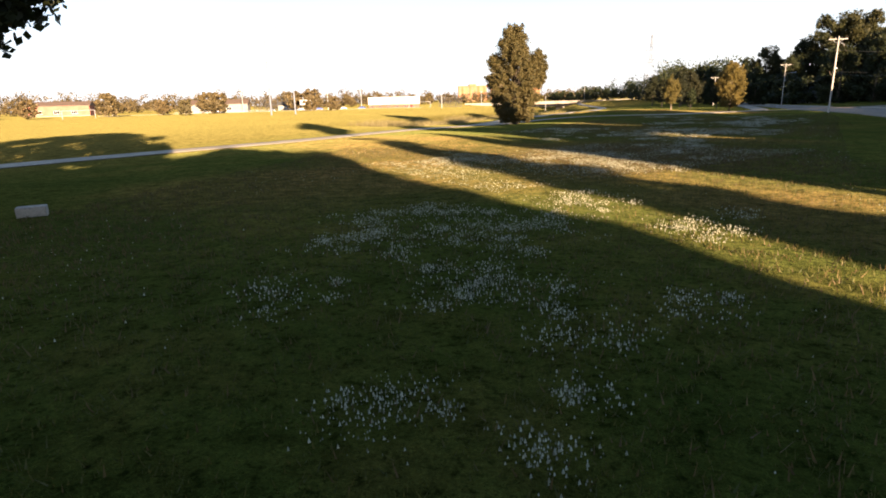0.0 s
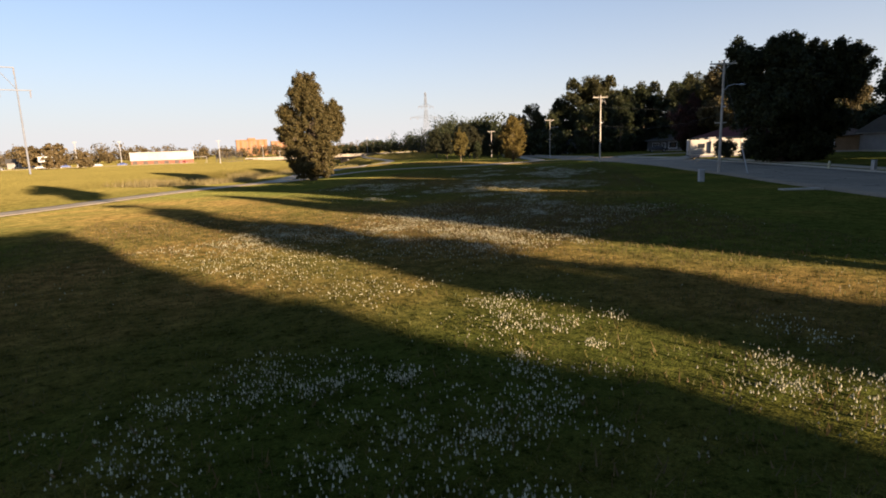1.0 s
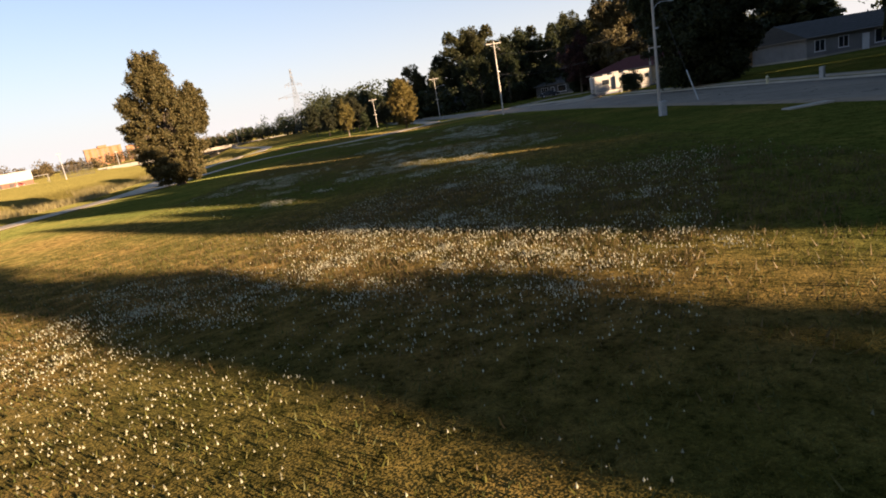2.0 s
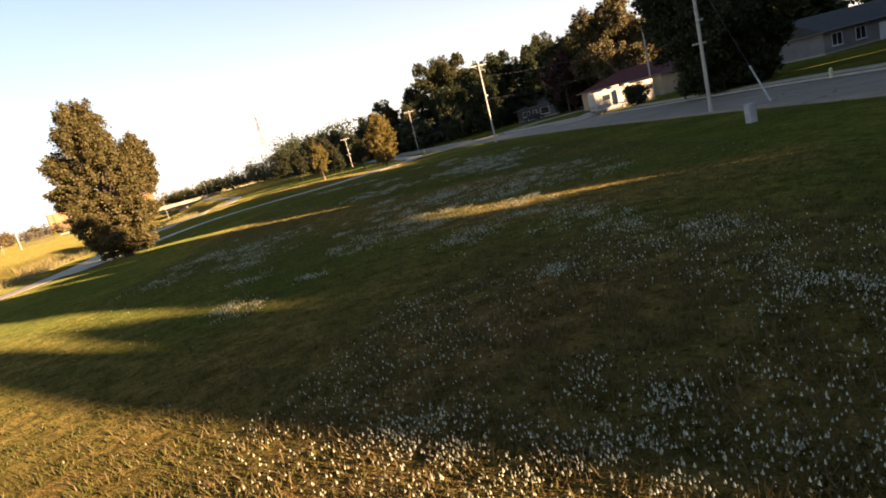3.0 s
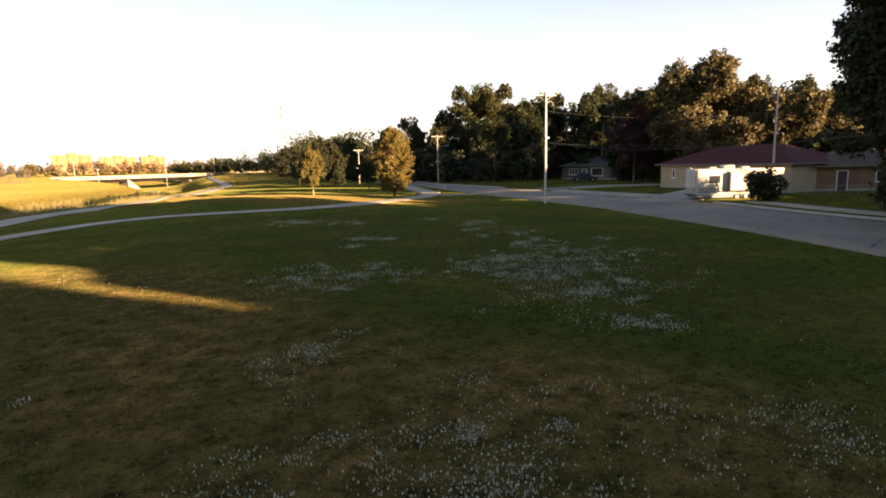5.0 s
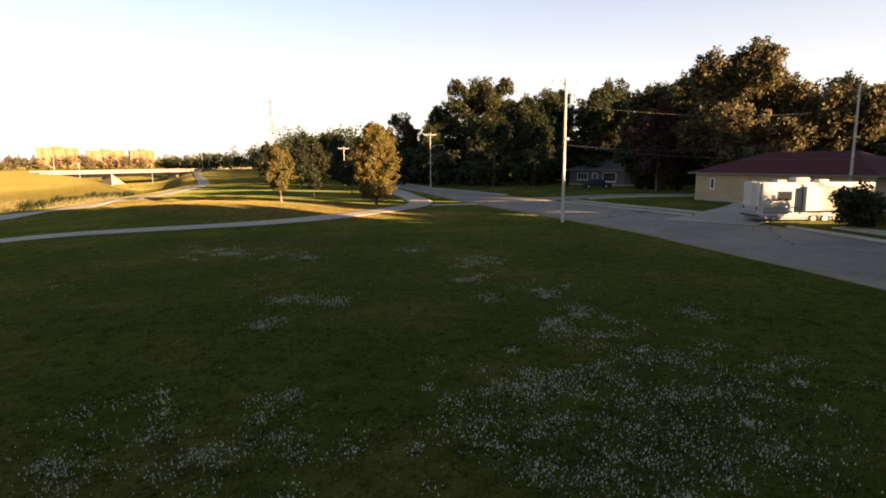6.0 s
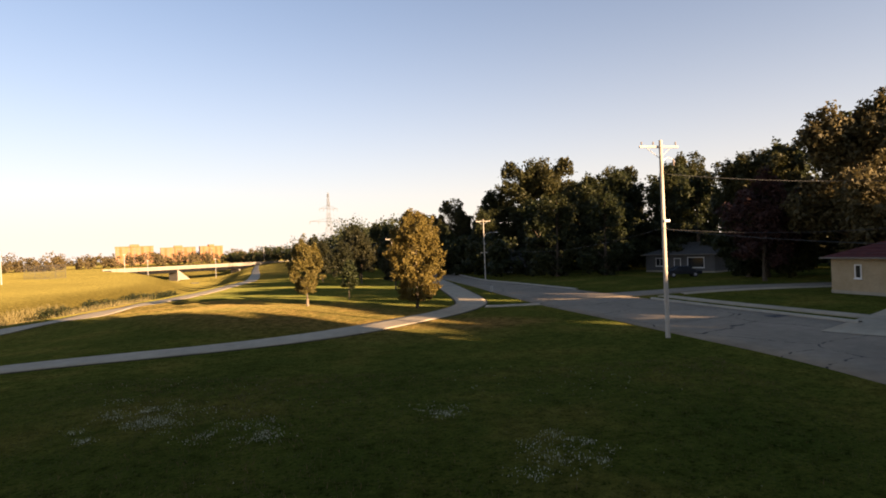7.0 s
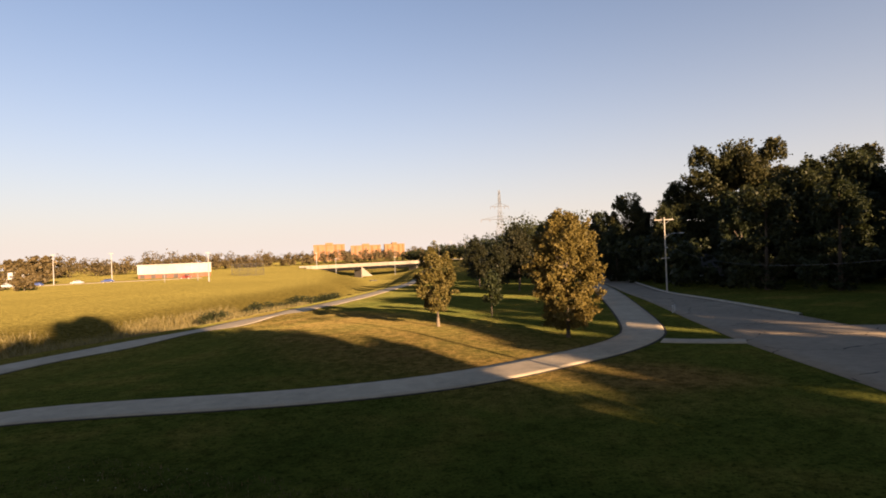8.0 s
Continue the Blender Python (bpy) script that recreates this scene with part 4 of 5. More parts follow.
def house(x, y, turn, long, deep, wall_h, rise, wall, roof, label, windows=(), doors=(), hip=True, eave=0.55, name="house", garage=None):
    """A low house: its front wall lies on y = 0 of its own axes and faces -y; it reaches from x = 0 to long."""
    ob = thing(name, x, y, label, "house", turn=turn)
    bm = bmesh.new()
    t = 0.2
    for a in ((0, long, 0, t), (0, long, deep - t, deep), (0, t, t, deep - t), (long - t, long, t, deep - t)):
        box(bm, *a, -0.3, wall_h)
    part("wall", bm, wall, ob)
    part("foundation", boxed(-0.03, long + 0.03, -0.03, deep + 0.03, -0.3, 0.25), KERB, ob)
    bm = bmesh.new()
    e, top = eave, wall_h + rise
    inset = deep / 2 + e if hip else 0.0
    lo = [bm.verts.new(p) for p in ((-e, -e, wall_h), (long + e, -e, wall_h), (long + e, deep + e, wall_h), (-e, deep + e, wall_h))]
    r0, r1 = bm.verts.new((-e + inset, deep / 2, top)), bm.verts.new((long + e - inset, deep / 2, top))
    for f in ((lo[0], lo[1], r1, r0), (lo[2], lo[3], r0, r1), (lo[1], lo[2], r1), (lo[3], lo[0], r0), (lo[3], lo[2], lo[1], lo[0])):
        bm.faces.new(f)
    roof_ob = part("roof", bm, roof, ob)
    bm = bmesh.new()
    for a in ((-e - 0.03, long + e + 0.03, -e - 0.05, -e), (-e - 0.03, long + e + 0.03, deep + e, deep + e + 0.05), (-e - 0.05, -e, -e, deep + e), (long + e, long + e + 0.05, -e, deep + e)):
        box(bm, *a, wall_h - 0.09, wall_h + 0.03)
    part("eaves_board", bm, EAVE, roof_ob)
    # courses of shingles, each a thin proud lip down the front slope
    for k in range(1, 9):
        f = k / 9
        yy, zz = -e + f * (deep / 2 + e), wall_h + f * rise
        ins = inset * f
        part("shingle_course", boxed(-e + ins + 0.1, long + e - ins - 0.1, yy - 0.03, yy + 0.05, zz - 0.02, zz + 0.025), roof, roof_ob)
    for w in windows:
        window(ob, *w)
    for dx, dw, dh, mat in doors:
        d = part("door", boxed(dx - dw / 2, dx + dw / 2, -0.06, 0.01, 0.02, dh, bevel=0.015), mat, ob)
        bm = bmesh.new()
        box(bm, dx - dw / 2 - 0.1, dx - dw / 2, -0.08, 0.01, 0.0, dh + 0.1), box(bm, dx + dw / 2, dx + dw / 2 + 0.1, -0.08, 0.01, 0.0, dh + 0.1)
        box(bm, dx - dw / 2, dx + dw / 2, -0.08, 0.01, dh, dh + 0.1)
        part("door_frame", bm, TRIM, d)
        part("handle", rodded((dx + dw * 0.38, -0.06, 1.0), (dx + dw * 0.38, -0.13, 1.0), 0.03), STEEL, d)
    if garage:
        gx, gw, gh = garage
        g = part("garage_door", boxed(gx - gw / 2, gx + gw / 2, -0.05, 0.01, 0.02, gh), SIDING_WHITE, ob)
        for k in range(4):
            part("panel", boxed(gx - gw / 2 + 0.06, gx + gw / 2 - 0.06, -0.075, -0.045, 0.06 + k * gh / 4, (k + 1) * gh / 4 - 0.03, bevel=0.01), SIDING_WHITE, g)
    return ob


house(86.0, 122.8, -98, 18.5, 9.5, 2.95, 2.1, SIDING_TAN, SHINGLE_RED, "tan stucco house with a low red shingle roof", windows=((2.3, 1.35, 0.4, 0.95, 0.0, 1), (14.5, 0.9, 1.8, 1.2, 0.0, 2)), doors=((8.0, 0.9, 2.05, SIDING_GREY),))
house(87.0, 104.0, -38, 12.0, 8.0, 2.6, 1.7, SIDING_BROWN, SHINGLE_BROWN, "low brown garage building with a brown roof", doors=((2.5, 0.9, 2.05, SHINGLE_BROWN),), windows=((6.5, 1.0, 1.6, 1.0, 0.0, 2),), name="garage_building")
house(103.5, 162.5, -80, 11.5, 9.0, 2.7, 1.8, SIDING_GREY, SHINGLE_GREY, "grey bungalow with a wide front window in deep shade", windows=((2.9, 1.0, 2.0, 1.1, 0.0, 3), (8.6, 0.8, 2.5, 1.4, 0.0, 1)), doors=((5.6, 0.95, 2.05, SIDING_GREY),))
house(93.0, 88.0, -14, 26.0, 10.0, 2.8, 2.4, SIDING_WHITE, SHINGLE_GREY, "long pale ranch house with a grey roof and white garage door", windows=((2.2, 0.9, 1.6, 1.4, 0.0, 2), (6.2, 0.9, 1.6, 1.4, 0.0, 2), (13.0, 0.7, 2.6, 1.7, 0.0, 2)), doors=((10.0, 1.0, 2.1, TRIM),), garage=(20.5, 4.8, 2.3), hip=False)
house(92.0, 196.0, -72, 12.0, 8.0, 2.6, 1.9, SIDING_GREY, SHINGLE_GREY, "dim grey house behind the street trees", windows=((4, 1.0, 1.8, 1.1, 0.0, 2),), doors=((7.5, 0.95, 2.05, TRIM),))


# ---- the parked camper and the car ----
RUBBER = surface("tyre_rubber", (0.015, 0.015, 0.015), (0.03, 0.03, 0.03), 6, 0.8, 0.1)
STRIPE = surface("grey_stripe", (0.16, 0.16, 0.18), (0.22, 0.22, 0.24), 3, 0.5, 0.03)
CAR_PAINT = surface("dark_car_paint", (0.02, 0.022, 0.028), (0.03, 0.033, 0.04), 3, 0.25, 0.01, spec=0.6)


def wheel(parent, x, y, r, w=0.22, side=-1):
    tyre = part("wheel", rodded((x, y - w / 2, r), (x, y + w / 2, r), r, r, 20), RUBBER, parent)
    yy = y + side * (w / 2 + 0.005)
    part("rim", rodded((x, yy, r), (x, yy - side * 0.03, r), r * 0.58, r * 0.52, 16), STEEL, tyre)
    part("hub", rodded((x, yy + side * 0.02, r), (x, yy, r), r * 0.16, r * 0.16, 10), STEEL, tyre)


def camper(x, y, turn):
    """A boxy travel trailer, rear end at x = 0 of its own axes, side towards -y."""
    ob = thing("camper", x, y, "white travel camper with grey stripes parked on the driveway", "camper", turn=turn)
    part("body", boxed(0, 8.2, 0, 2.45, 0.5, 3.0, bevel=0.12), WHITE, ob)
    part("rear_cap", boxed(-0.16, 0.0, 0.12, 2.33, 0.7, 3.0, bevel=0.06), WHITE, ob)
    part("ladder", rod(rodded((-0.26, 0.5, 0.8), (-0.26, 0.5, 3.15), 0.02), (-0.26, 0.9, 0.8), (-0.26, 0.9, 3.15), 0.02), STEEL, ob)
    part("skirt", boxed(0.05, 8.15, 0.04, 2.41, 0.28, 0.52), STRIPE, ob, "grey lower skirt")
    for z0, z1 in ((1.02, 1.10), (1.16, 1.20), (0.78, 0.9)):
        part("stripe", boxed(0.2, 8.0, -0.006, 0.02, z0, z1), STRIPE, ob, "grey painted stripe")
        part("stripe", boxed(-0.17, -0.15, 0.3, 2.1, z0, z1), STRIPE, ob, "grey painted stripe")
    for a, b, z0, z1 in ((1.2, 2.15, 1.72, 2.32), (7.5, 8.0, 1.8, 2.3)):
        w = part("window", boxed(a - 0.06, b + 0.06, -0.03, 0.02, z0 - 0.06, z1 + 0.06, bevel=0.02), DARK_STEEL, ob, "dark tinted window")
        part("pane", boxed(a, b, -0.04, -0.02, z0, z1), GLASS, w)
    slide = part("slide_out", boxed(3.0, 7.3, -0.38, 0.02, 0.95, 2.72, bevel=0.04), WHITE, ob)
    part("slide_trim", ring(3.06, 7.24, 1.0, 2.66, 0.05, -0.395, -0.37), STRIPE, slide)
    part("pole", rodded((2.92, -0.05, 0.7), (2.92, -0.05, 2.95), 0.03), DARK_STEEL, ob)
    for a in (1.5, 4.6):
        part("roof_vent", boxed(a, a + 0.7, 0.8, 1.5, 2.98, 3.18, bevel=0.05), WHITE, ob)
    part("air_conditioner", boxed(2.8, 3.9, 0.75, 1.65, 2.98, 3.34, bevel=0.1), WHITE, ob)
    for wx in (3.9, 4.75):
        wheel(ob, wx, 0.12, 0.36)
        wheel(ob, wx, 2.33, 0.36, side=1)
    part("bumper", boxed(-0.3, -0.05, 0.15, 2.3, 0.48, 0.62, bevel=0.02), DARK_STEEL, ob)
    for yy in (0.3, 2.15):
        part("tail_light", boxed(-0.18, -0.155, yy - 0.08, yy + 0.08, 0.95, 1.25), SHINGLE_RED, ob)
    bm = rodded((8.2, 0.6, 0.5), (9.4, 1.22, 0.5), 0.05)
    rod(bm, (8.2, 1.85, 0.5), (9.4, 1.22, 0.5), 0.05)
    part("drawbar", bm, DARK_STEEL, ob)
    part("jack", rodded((9.2, 1.22, -0.02), (9.2, 1.22, 0.9), 0.04), DARK_STEEL, ob)


camper(71.9, 106.7, -30)
fence = thing("wire_fence", 78.6, 104.8, "low wire garden fence on thin posts before the camper", "fence", turn=-58)
for k in range(7):
    part("post", rodded((k * 2.0, 0, -0.15), (k * 2.0, 0, 1.0), 0.022), POST_GREY, fence)
part("top_rail", rodded((0, 0, 0.98), (12.0, 0, 0.98), 0.018), POST_GREY, fence)
for z in (0.25, 0.5, 0.75):
    part("wire", rodded((0, 0, z), (12.0, 0, z), 0.006, sides=4), POST_GREY, fence)


def parked_car(x, y, turn, paint, label):
    ob = thing("parked_car", x, y, label, "car", turn=turn)
    bm = bmesh.new()
    prof = [(-2.2, 0.35), (-2.25, 0.75), (-1.4, 0.92), (-0.75, 1.42), (0.75, 1.45), (1.5, 0.98), (2.2, 0.85), (2.25, 0.4)]
    rings = []
    for yy, k in ((-0.86, 0.0), (-0.78, 1.0), (0.78, 1.0), (0.86, 0.0)):
        rings.append([bm.verts.new((px * (1 if k else 0.985), yy * (0.86 if pz > 1.2 else 1), pz if k else max(0.4, pz - 0.06))) for px, pz in prof])
    for a, b in zip(rings, rings[1:]):
        for i in range(len(prof)):
            j = (i + 1) % len(prof)
            bm.faces.new((a[i], a[j], b[j], b[i]))
    bm.faces.new(rings[0][::-1]), bm.faces.new(rings[-1])
    bmesh.ops.recalc_face_normals(bm, faces=bm.faces)
    part("body", bm, paint, ob)
    for s in (-1, 1):
        part("side_window", boxed(-0.8, 0.9, s * 0.79 - 0.02, s * 0.79 + 0.02, 1.0, 1.34), GLASS, ob)
        part("headlight", boxed(2.2, 2.27, s * 0.6 - 0.16, s * 0.6 + 0.16, 0.6, 0.74, bevel=0.02), PALE, ob)
        for wx in (-1.35, 1.4):
            wheel(ob, wx, s * 0.78, 0.32, 0.2, s)
    return ob


parked_car(96.5, 148.5, 150, CAR_PAINT, "dark parked car on the drive before the grey bungalow")
CAR_BLUE = surface("blue_car_paint", (0.03, 0.05, 0.16), (0.04, 0.07, 0.22), 3, 0.3, 0.01, spec=0.6)
CAR_RED = surface("red_car_paint", (0.22, 0.03, 0.02), (0.30, 0.045, 0.03), 3, 0.3, 0.01, spec=0.6)
CAR_SILVER = surface("silver_car_paint", (0.30, 0.30, 0.30), (0.42, 0.42, 0.42), 3, 0.3, 0.01, spec=0.6)
for x, y, turn, paint, shade in ((-66, 341, 10, CAR_BLUE, "blue"), (-88, 333, 15, CAR_BLUE, "blue"), (-40, 352, 8, CAR_RED, "red"), (-97, 330, 14, CAR_SILVER, "silver"), (-76, 338, 12, CAR_SILVER, "silver"), (-112, 326, 16, CAR_PAINT, "dark")):
    parked_car(x, y, turn, paint, shade + " car parked beyond the ball field")
lot = np.array([(-190, 296), (-120, 328), (-80, 340), (-35, 357)], float)
strip("car_park", *sides_of(smooth_line(lot, 6.0), 4.5), 0.08, CONCRETE, "pale paved car park beyond the ball field", "car park")


# ---- beyond the field ----
LATTICE = surface("weathered_lattice_steel", (0.10, 0.10, 0.10), (0.16, 0.155, 0.15), 2.0, 0.6, 0.05)


def tower(x, y, tall, turn):
    """A lattice transmission tower with two pairs of arms."""
    ob = thing("transmission_tower", x, y, "tall steel lattice transmission tower on the skyline", "pylon", turn=turn)
    levels = [(0, 4.2), (8, 3.3), (15, 2.5), (21, 1.8), (27, 1.2), (33, 0.9), (tall, 0.35)]
    for sx in (-1, 1):
        for sy in (-1, 1):
            bm = bmesh.new()
            for (z0, w0), (z1, w1) in zip(levels, levels[1:]):
                rod(bm, (sx * w0, sy * w0, z0), (sx * w1, sy * w1, z1), 0.11, 0.11, 4)
            part("leg", bm, LATTICE, ob)
    for (z0, w0), (z1, w1) in zip(levels, levels[1:]):
        bm = bmesh.new()
        for s in (-1, 1):
            rod(bm, (-w0, s * w0, z0), (w1, s * w1, z1), 0.045, 0.045, 4), rod(bm, (w0, s * w0, z0), (-w1, s * w1, z1), 0.045, 0.045, 4)
            rod(bm, (s * w0, -w0, z0), (s * w1, w1, z1), 0.045, 0.045, 4), rod(bm, (s * w0, w0, z0), (s * w1, -w1, z1), 0.045, 0.045, 4)
            rod(bm, (-w1, s * w1, z1), (w1, s * w1, z1), 0.045, 0.045, 4)
        part("bracing", bm, LATTICE, ob)
    for z, half in ((27, 13.5), (35.5, 6.5)):
        arm = part("arm", rod(rod(rodded((-half, 0, z + 0.2), (half, 0, z + 0.2), 0.14, 0.14, 4), (-half, 0, z), (0, 0, z + 2.6), 0.1, 0.1, 4), (half, 0, z), (0, 0, z + 2.6), 0.1, 0.1, 4), LATTICE, ob)
        for s in (-1, -0.55, 0.55, 1):
            part("insulator", rodded((s * half, 0, z + 0.1), (s * half, 0, z - 1.6), 0.14, 0.14, 6), PORCELAIN, arm)


tower(121, 472, 46.5, 12)


def bridge():
    """The road bridge: its own x axis runs along the deck from the left-hand pier."""
    ob = thing("road_bridge", 23, 562, "low pale concrete road bridge over the ditch", "bridge", z=0.0, turn=33)
    BR = surface("bridge_concrete", (0.21, 0.18, 0.14), (0.28, 0.245, 0.19), 0.3, 0.9, 0.1)
    # near-black colour paints the shade of the opening under the deck
    GIRDER = surface("shade_black_girder", (0.006, 0.006, 0.006), (0.012, 0.011, 0.010), 0.5, 0.9, 0.05, spec=0.1)
    part("deck", boxed(-48, 150, -6, 6, -2.2, -0.7, bevel=0.1), BR, ob)
    for s in (-1, 1):
        part("parapet", boxed(-48, 150, s * 6 - 0.25, s * 6 + 0.25, -0.7, 0.35, bevel=0.06), BR, ob)
    for y in (-4.4, -1.5, 1.5, 4.4):
        part("girder", boxed(-46, 148, y - 0.3, y + 0.3, -4.6, -2.2, bevel=0.05), GIRDER, ob, "girder under the deck, coloured near black for the shade there")
    for x in (0, 54, 100):
        part("pier", boxed(x - 1.0, x + 1.0, -5.2, 5.2, -13, -4.6, bevel=0.15), BR, ob)
    bm = bmesh.new()
    lo = [bm.verts.new(p) for p in ((-1, -6.2, -10), (9, -6.2, -10), (-1, -6.2, -2.2), (-1, -5.4, -10), (9, -5.4, -10), (-1, -5.4, -2.2))]
    for f in ((0, 1, 2), (5, 4, 3), (0, 3, 4, 1), (1, 4, 5, 2), (2, 5, 3, 0)):
        bm.faces.new([lo[k] for k in f])
    part("wing_wall", bm, BR, ob)


bridge()
BRICK = surface("orange_brick", (0.22, 0.112, 0.052), (0.29, 0.15, 0.072), 0.2, 0.9, 0.1)
# darker brick tone paints the shade of balcony recesses on flat panels
BAY = surface("shaded_balcony_bay", (0.17, 0.080, 0.03), (0.23, 0.11, 0.04), 0.4, 0.9, 0.1)
PANE_FAR = surface("far_window_band", (0.10, 0.08, 0.07), (0.15, 0.12, 0.10), 0.5, 0.4, 0.02)


def block(x, y, turn, long, deep, tall, floors, label):
    ob = thing("apartment_block", x, y, label, "apartment building", "brick apartment blocks", turn)
    part("wall", boxed(-long / 2, long / 2, -deep / 2, deep / 2, -1, tall, bevel=0.15), BRICK, ob)
    part("roof", boxed(-long / 2 - 0.4, long / 2 + 0.4, -deep / 2 - 0.4, deep / 2 + 0.4, tall, tall + 0.8, bevel=0.1), BRICK, ob)
    part("stair_tower", boxed(-long * 0.12, long * 0.12, -deep / 2 - 1.5, deep / 2, tall, tall + 3.0, bevel=0.1), BRICK, ob)
    for f, w in ((-0.36, 2.4), (-0.1, 1.8), (0.2, 3.2), (0.41, 2.0)):
        part("balcony_bay", boxed(f * long - w / 2, f * long + w / 2, -deep / 2 - 0.1, -deep / 2 + 0.4, 1, tall - 0.4), BAY, ob, "balcony bay coloured darker for the shade of a recess")
    n = max(3, int(long / 5.5))
    for f in range(floors):
        z = 2.0 + f * (tall - 2) / floors
        for k in range(n):
            wx = -long / 2 + (k + 0.5) * long / n
            part("window", boxed(wx - 0.9, wx + 0.9, -deep / 2 - 0.06, -deep / 2 + 0.1, z, z + 1.4), PANE_FAR, ob)


block(-30, 884, 6, 41, 22, 21, 6, "orange brick apartment block lit by the low sun")
block(17, 950, 4, 43, 22, 19, 6, "orange brick apartment block lit by the low sun")
block(60, 1000, 4, 31, 20, 20, 6, "orange brick apartment block lit by the low sun")
WEIR = surface("stained_concrete", (0.045, 0.042, 0.036), (0.08, 0.074, 0.064), 0.6, 0.9, 0.2)
ob = thing("weir_block", 37, 429, "square concrete outlet block in the ditch", "culvert", turn=20)
part("block", boxed(-2.0, 2.0, -1.2, 1.2, -3.5, 0.5, bevel=0.12), WEIR, ob)
part("opening", boxed(-1.2, 1.2, -1.26, -1.1, -1.6, 0.0), PANE_FAR, ob, "dark outlet opening")
SHED_WHITE = surface("white_metal_cladding", (0.44, 0.41, 0.36), (0.54, 0.51, 0.46), 0.15, 0.6, 0.05)
SHED_RED = surface("red_brick_base", (0.24, 0.10, 0.06), (0.32, 0.14, 0.09), 0.4, 0.9, 0.1)
ob = thing("warehouse", -55.5, 384, "long low warehouse with white cladding over a red brick base", "warehouse", turn=-19)
part("brick_base", boxed(-14.4, 14.4, -7, 7, -0.6, 1.9), SHED_RED, ob, "red brick base")
part("cladding", boxed(-14.6, 14.6, -7.2, 7.2, 1.9, 6.2, bevel=0.1), SHED_WHITE, ob)
part("roof", boxed(-14.9, 14.9, -7.5, 7.5, 6.2, 6.45, bevel=0.05), SHED_WHITE, ob)
for k in range(5):
    part("door", boxed(-12 + k * 6 - 1.3, -12 + k * 6 + 1.3, -7.08, -6.95, -0.2, 1.7), PANE_FAR, ob)
house(-160, 330, 18, 30, 12, 4.5, 2.5, SIDING_WHITE, SHINGLE_BROWN, "pale park building beyond the ball field", windows=((8, 1.2, 2.5, 1.5, 0.0, 2), (20, 1.2, 2.5, 1.5, 0.0, 2)), doors=((14, 1.2, 2.1, TRIM),), name="park_building", hip=False)
house(-262, 330, 25, 34, 14, 6.0, 2.5, SHED_RED, SHINGLE_BROWN, "brick school building beyond the ball field", windows=((8, 1.4, 3, 1.8, 0.0, 3), (17, 1.4, 3, 1.8, 0.0, 3), (26, 1.4, 3, 1.8, 0.0, 3)), name="brick_building", hip=False)

for x, y, tall in ((-84, 337, 12), (-68, 349, 12), (-18, 310, 10.5), (-130, 330, 12), (-186, 300, 12), (-235, 250, 12), (-5, 520, 12), (8, 528, 12), (52, 560, 15), (92, 600, 17), (104, 610, 17), (118, 618, 18)):
    ob = thing("field_light_pole", x, y, "tall pale pole at the edge of the ball field", "pole", "ball field poles")
    part("shaft", rodded((0, 0, -0.3), (0, 0, tall), 0.2, 0.14, 10), POST_GREY, ob)
    part("lamp_bar", boxed(-0.9, 0.9, -0.1, 0.1, tall - 0.5, tall - 0.2, bevel=0.02), POST_GREY, ob)


def pylon_frame(x, y, turn):
    """A two-legged steel transmission structure with a long and a short crossbar."""
    ob = thing("steel_pylon", x, y, "tall pale two-legged steel transmission pylon at the ball field", "pylon", turn=turn)
    for s in (-1, 1):
        part("leg", rodded((s * 4.0, 0, -0.3), (s * 4.0, 0, 29.0), 0.27, 0.15, 12), FRAME_STEEL, ob)
    for half, z in ((7.3, 23.0), (4.1, 29.0)):
        bar = part("crossbar", boxed(-half, half, -0.15, 0.15, z - 0.14, z + 0.14, bevel=0.04), FRAME_STEEL, ob)
        for f in (-0.95, 0.0, 0.95):
            part("insulator", rodded((f * half, 0, z - 0.2), (f * half, 0, z - 2.0), 0.12, 0.12, 8), PORCELAIN, bar)
    for s in (-1, 1):
        part("brace", rodded((s * 4.0, 0, 23.2), (0, 0, 28.8), 0.09, sides=6), FRAME_STEEL, ob)


FRAME_STEEL = surface("pale_transmission_steel", (0.12, 0.13, 0.155), (0.17, 0.18, 0.205), 1.0, 0.6, 0.05)
pylon_frame(-63.3, 214.8, 21)


def goal(x, y, turn):
    ob = thing("goal_frame", x, y, "white steel goal frame on the ball field", "goal", turn=turn)
    for s in (-1, 1):
        part("upright", rodded((s * 5.5, 0, -0.2), (s * 5.5, 0, 3.2), 0.08), POST_GREY, ob)
        part("stay", rodded((s * 5.5, 0, 3.15), (s * 5.5, 3.5, 0), 0.05), POST_GREY, ob)
    part("crossbar", rodded((-5.5, 0, 3.2), (5.5, 0, 3.2), 0.08), POST_GREY, ob)


goal(-152, 232, 42)
goal(-30, 318, 20)


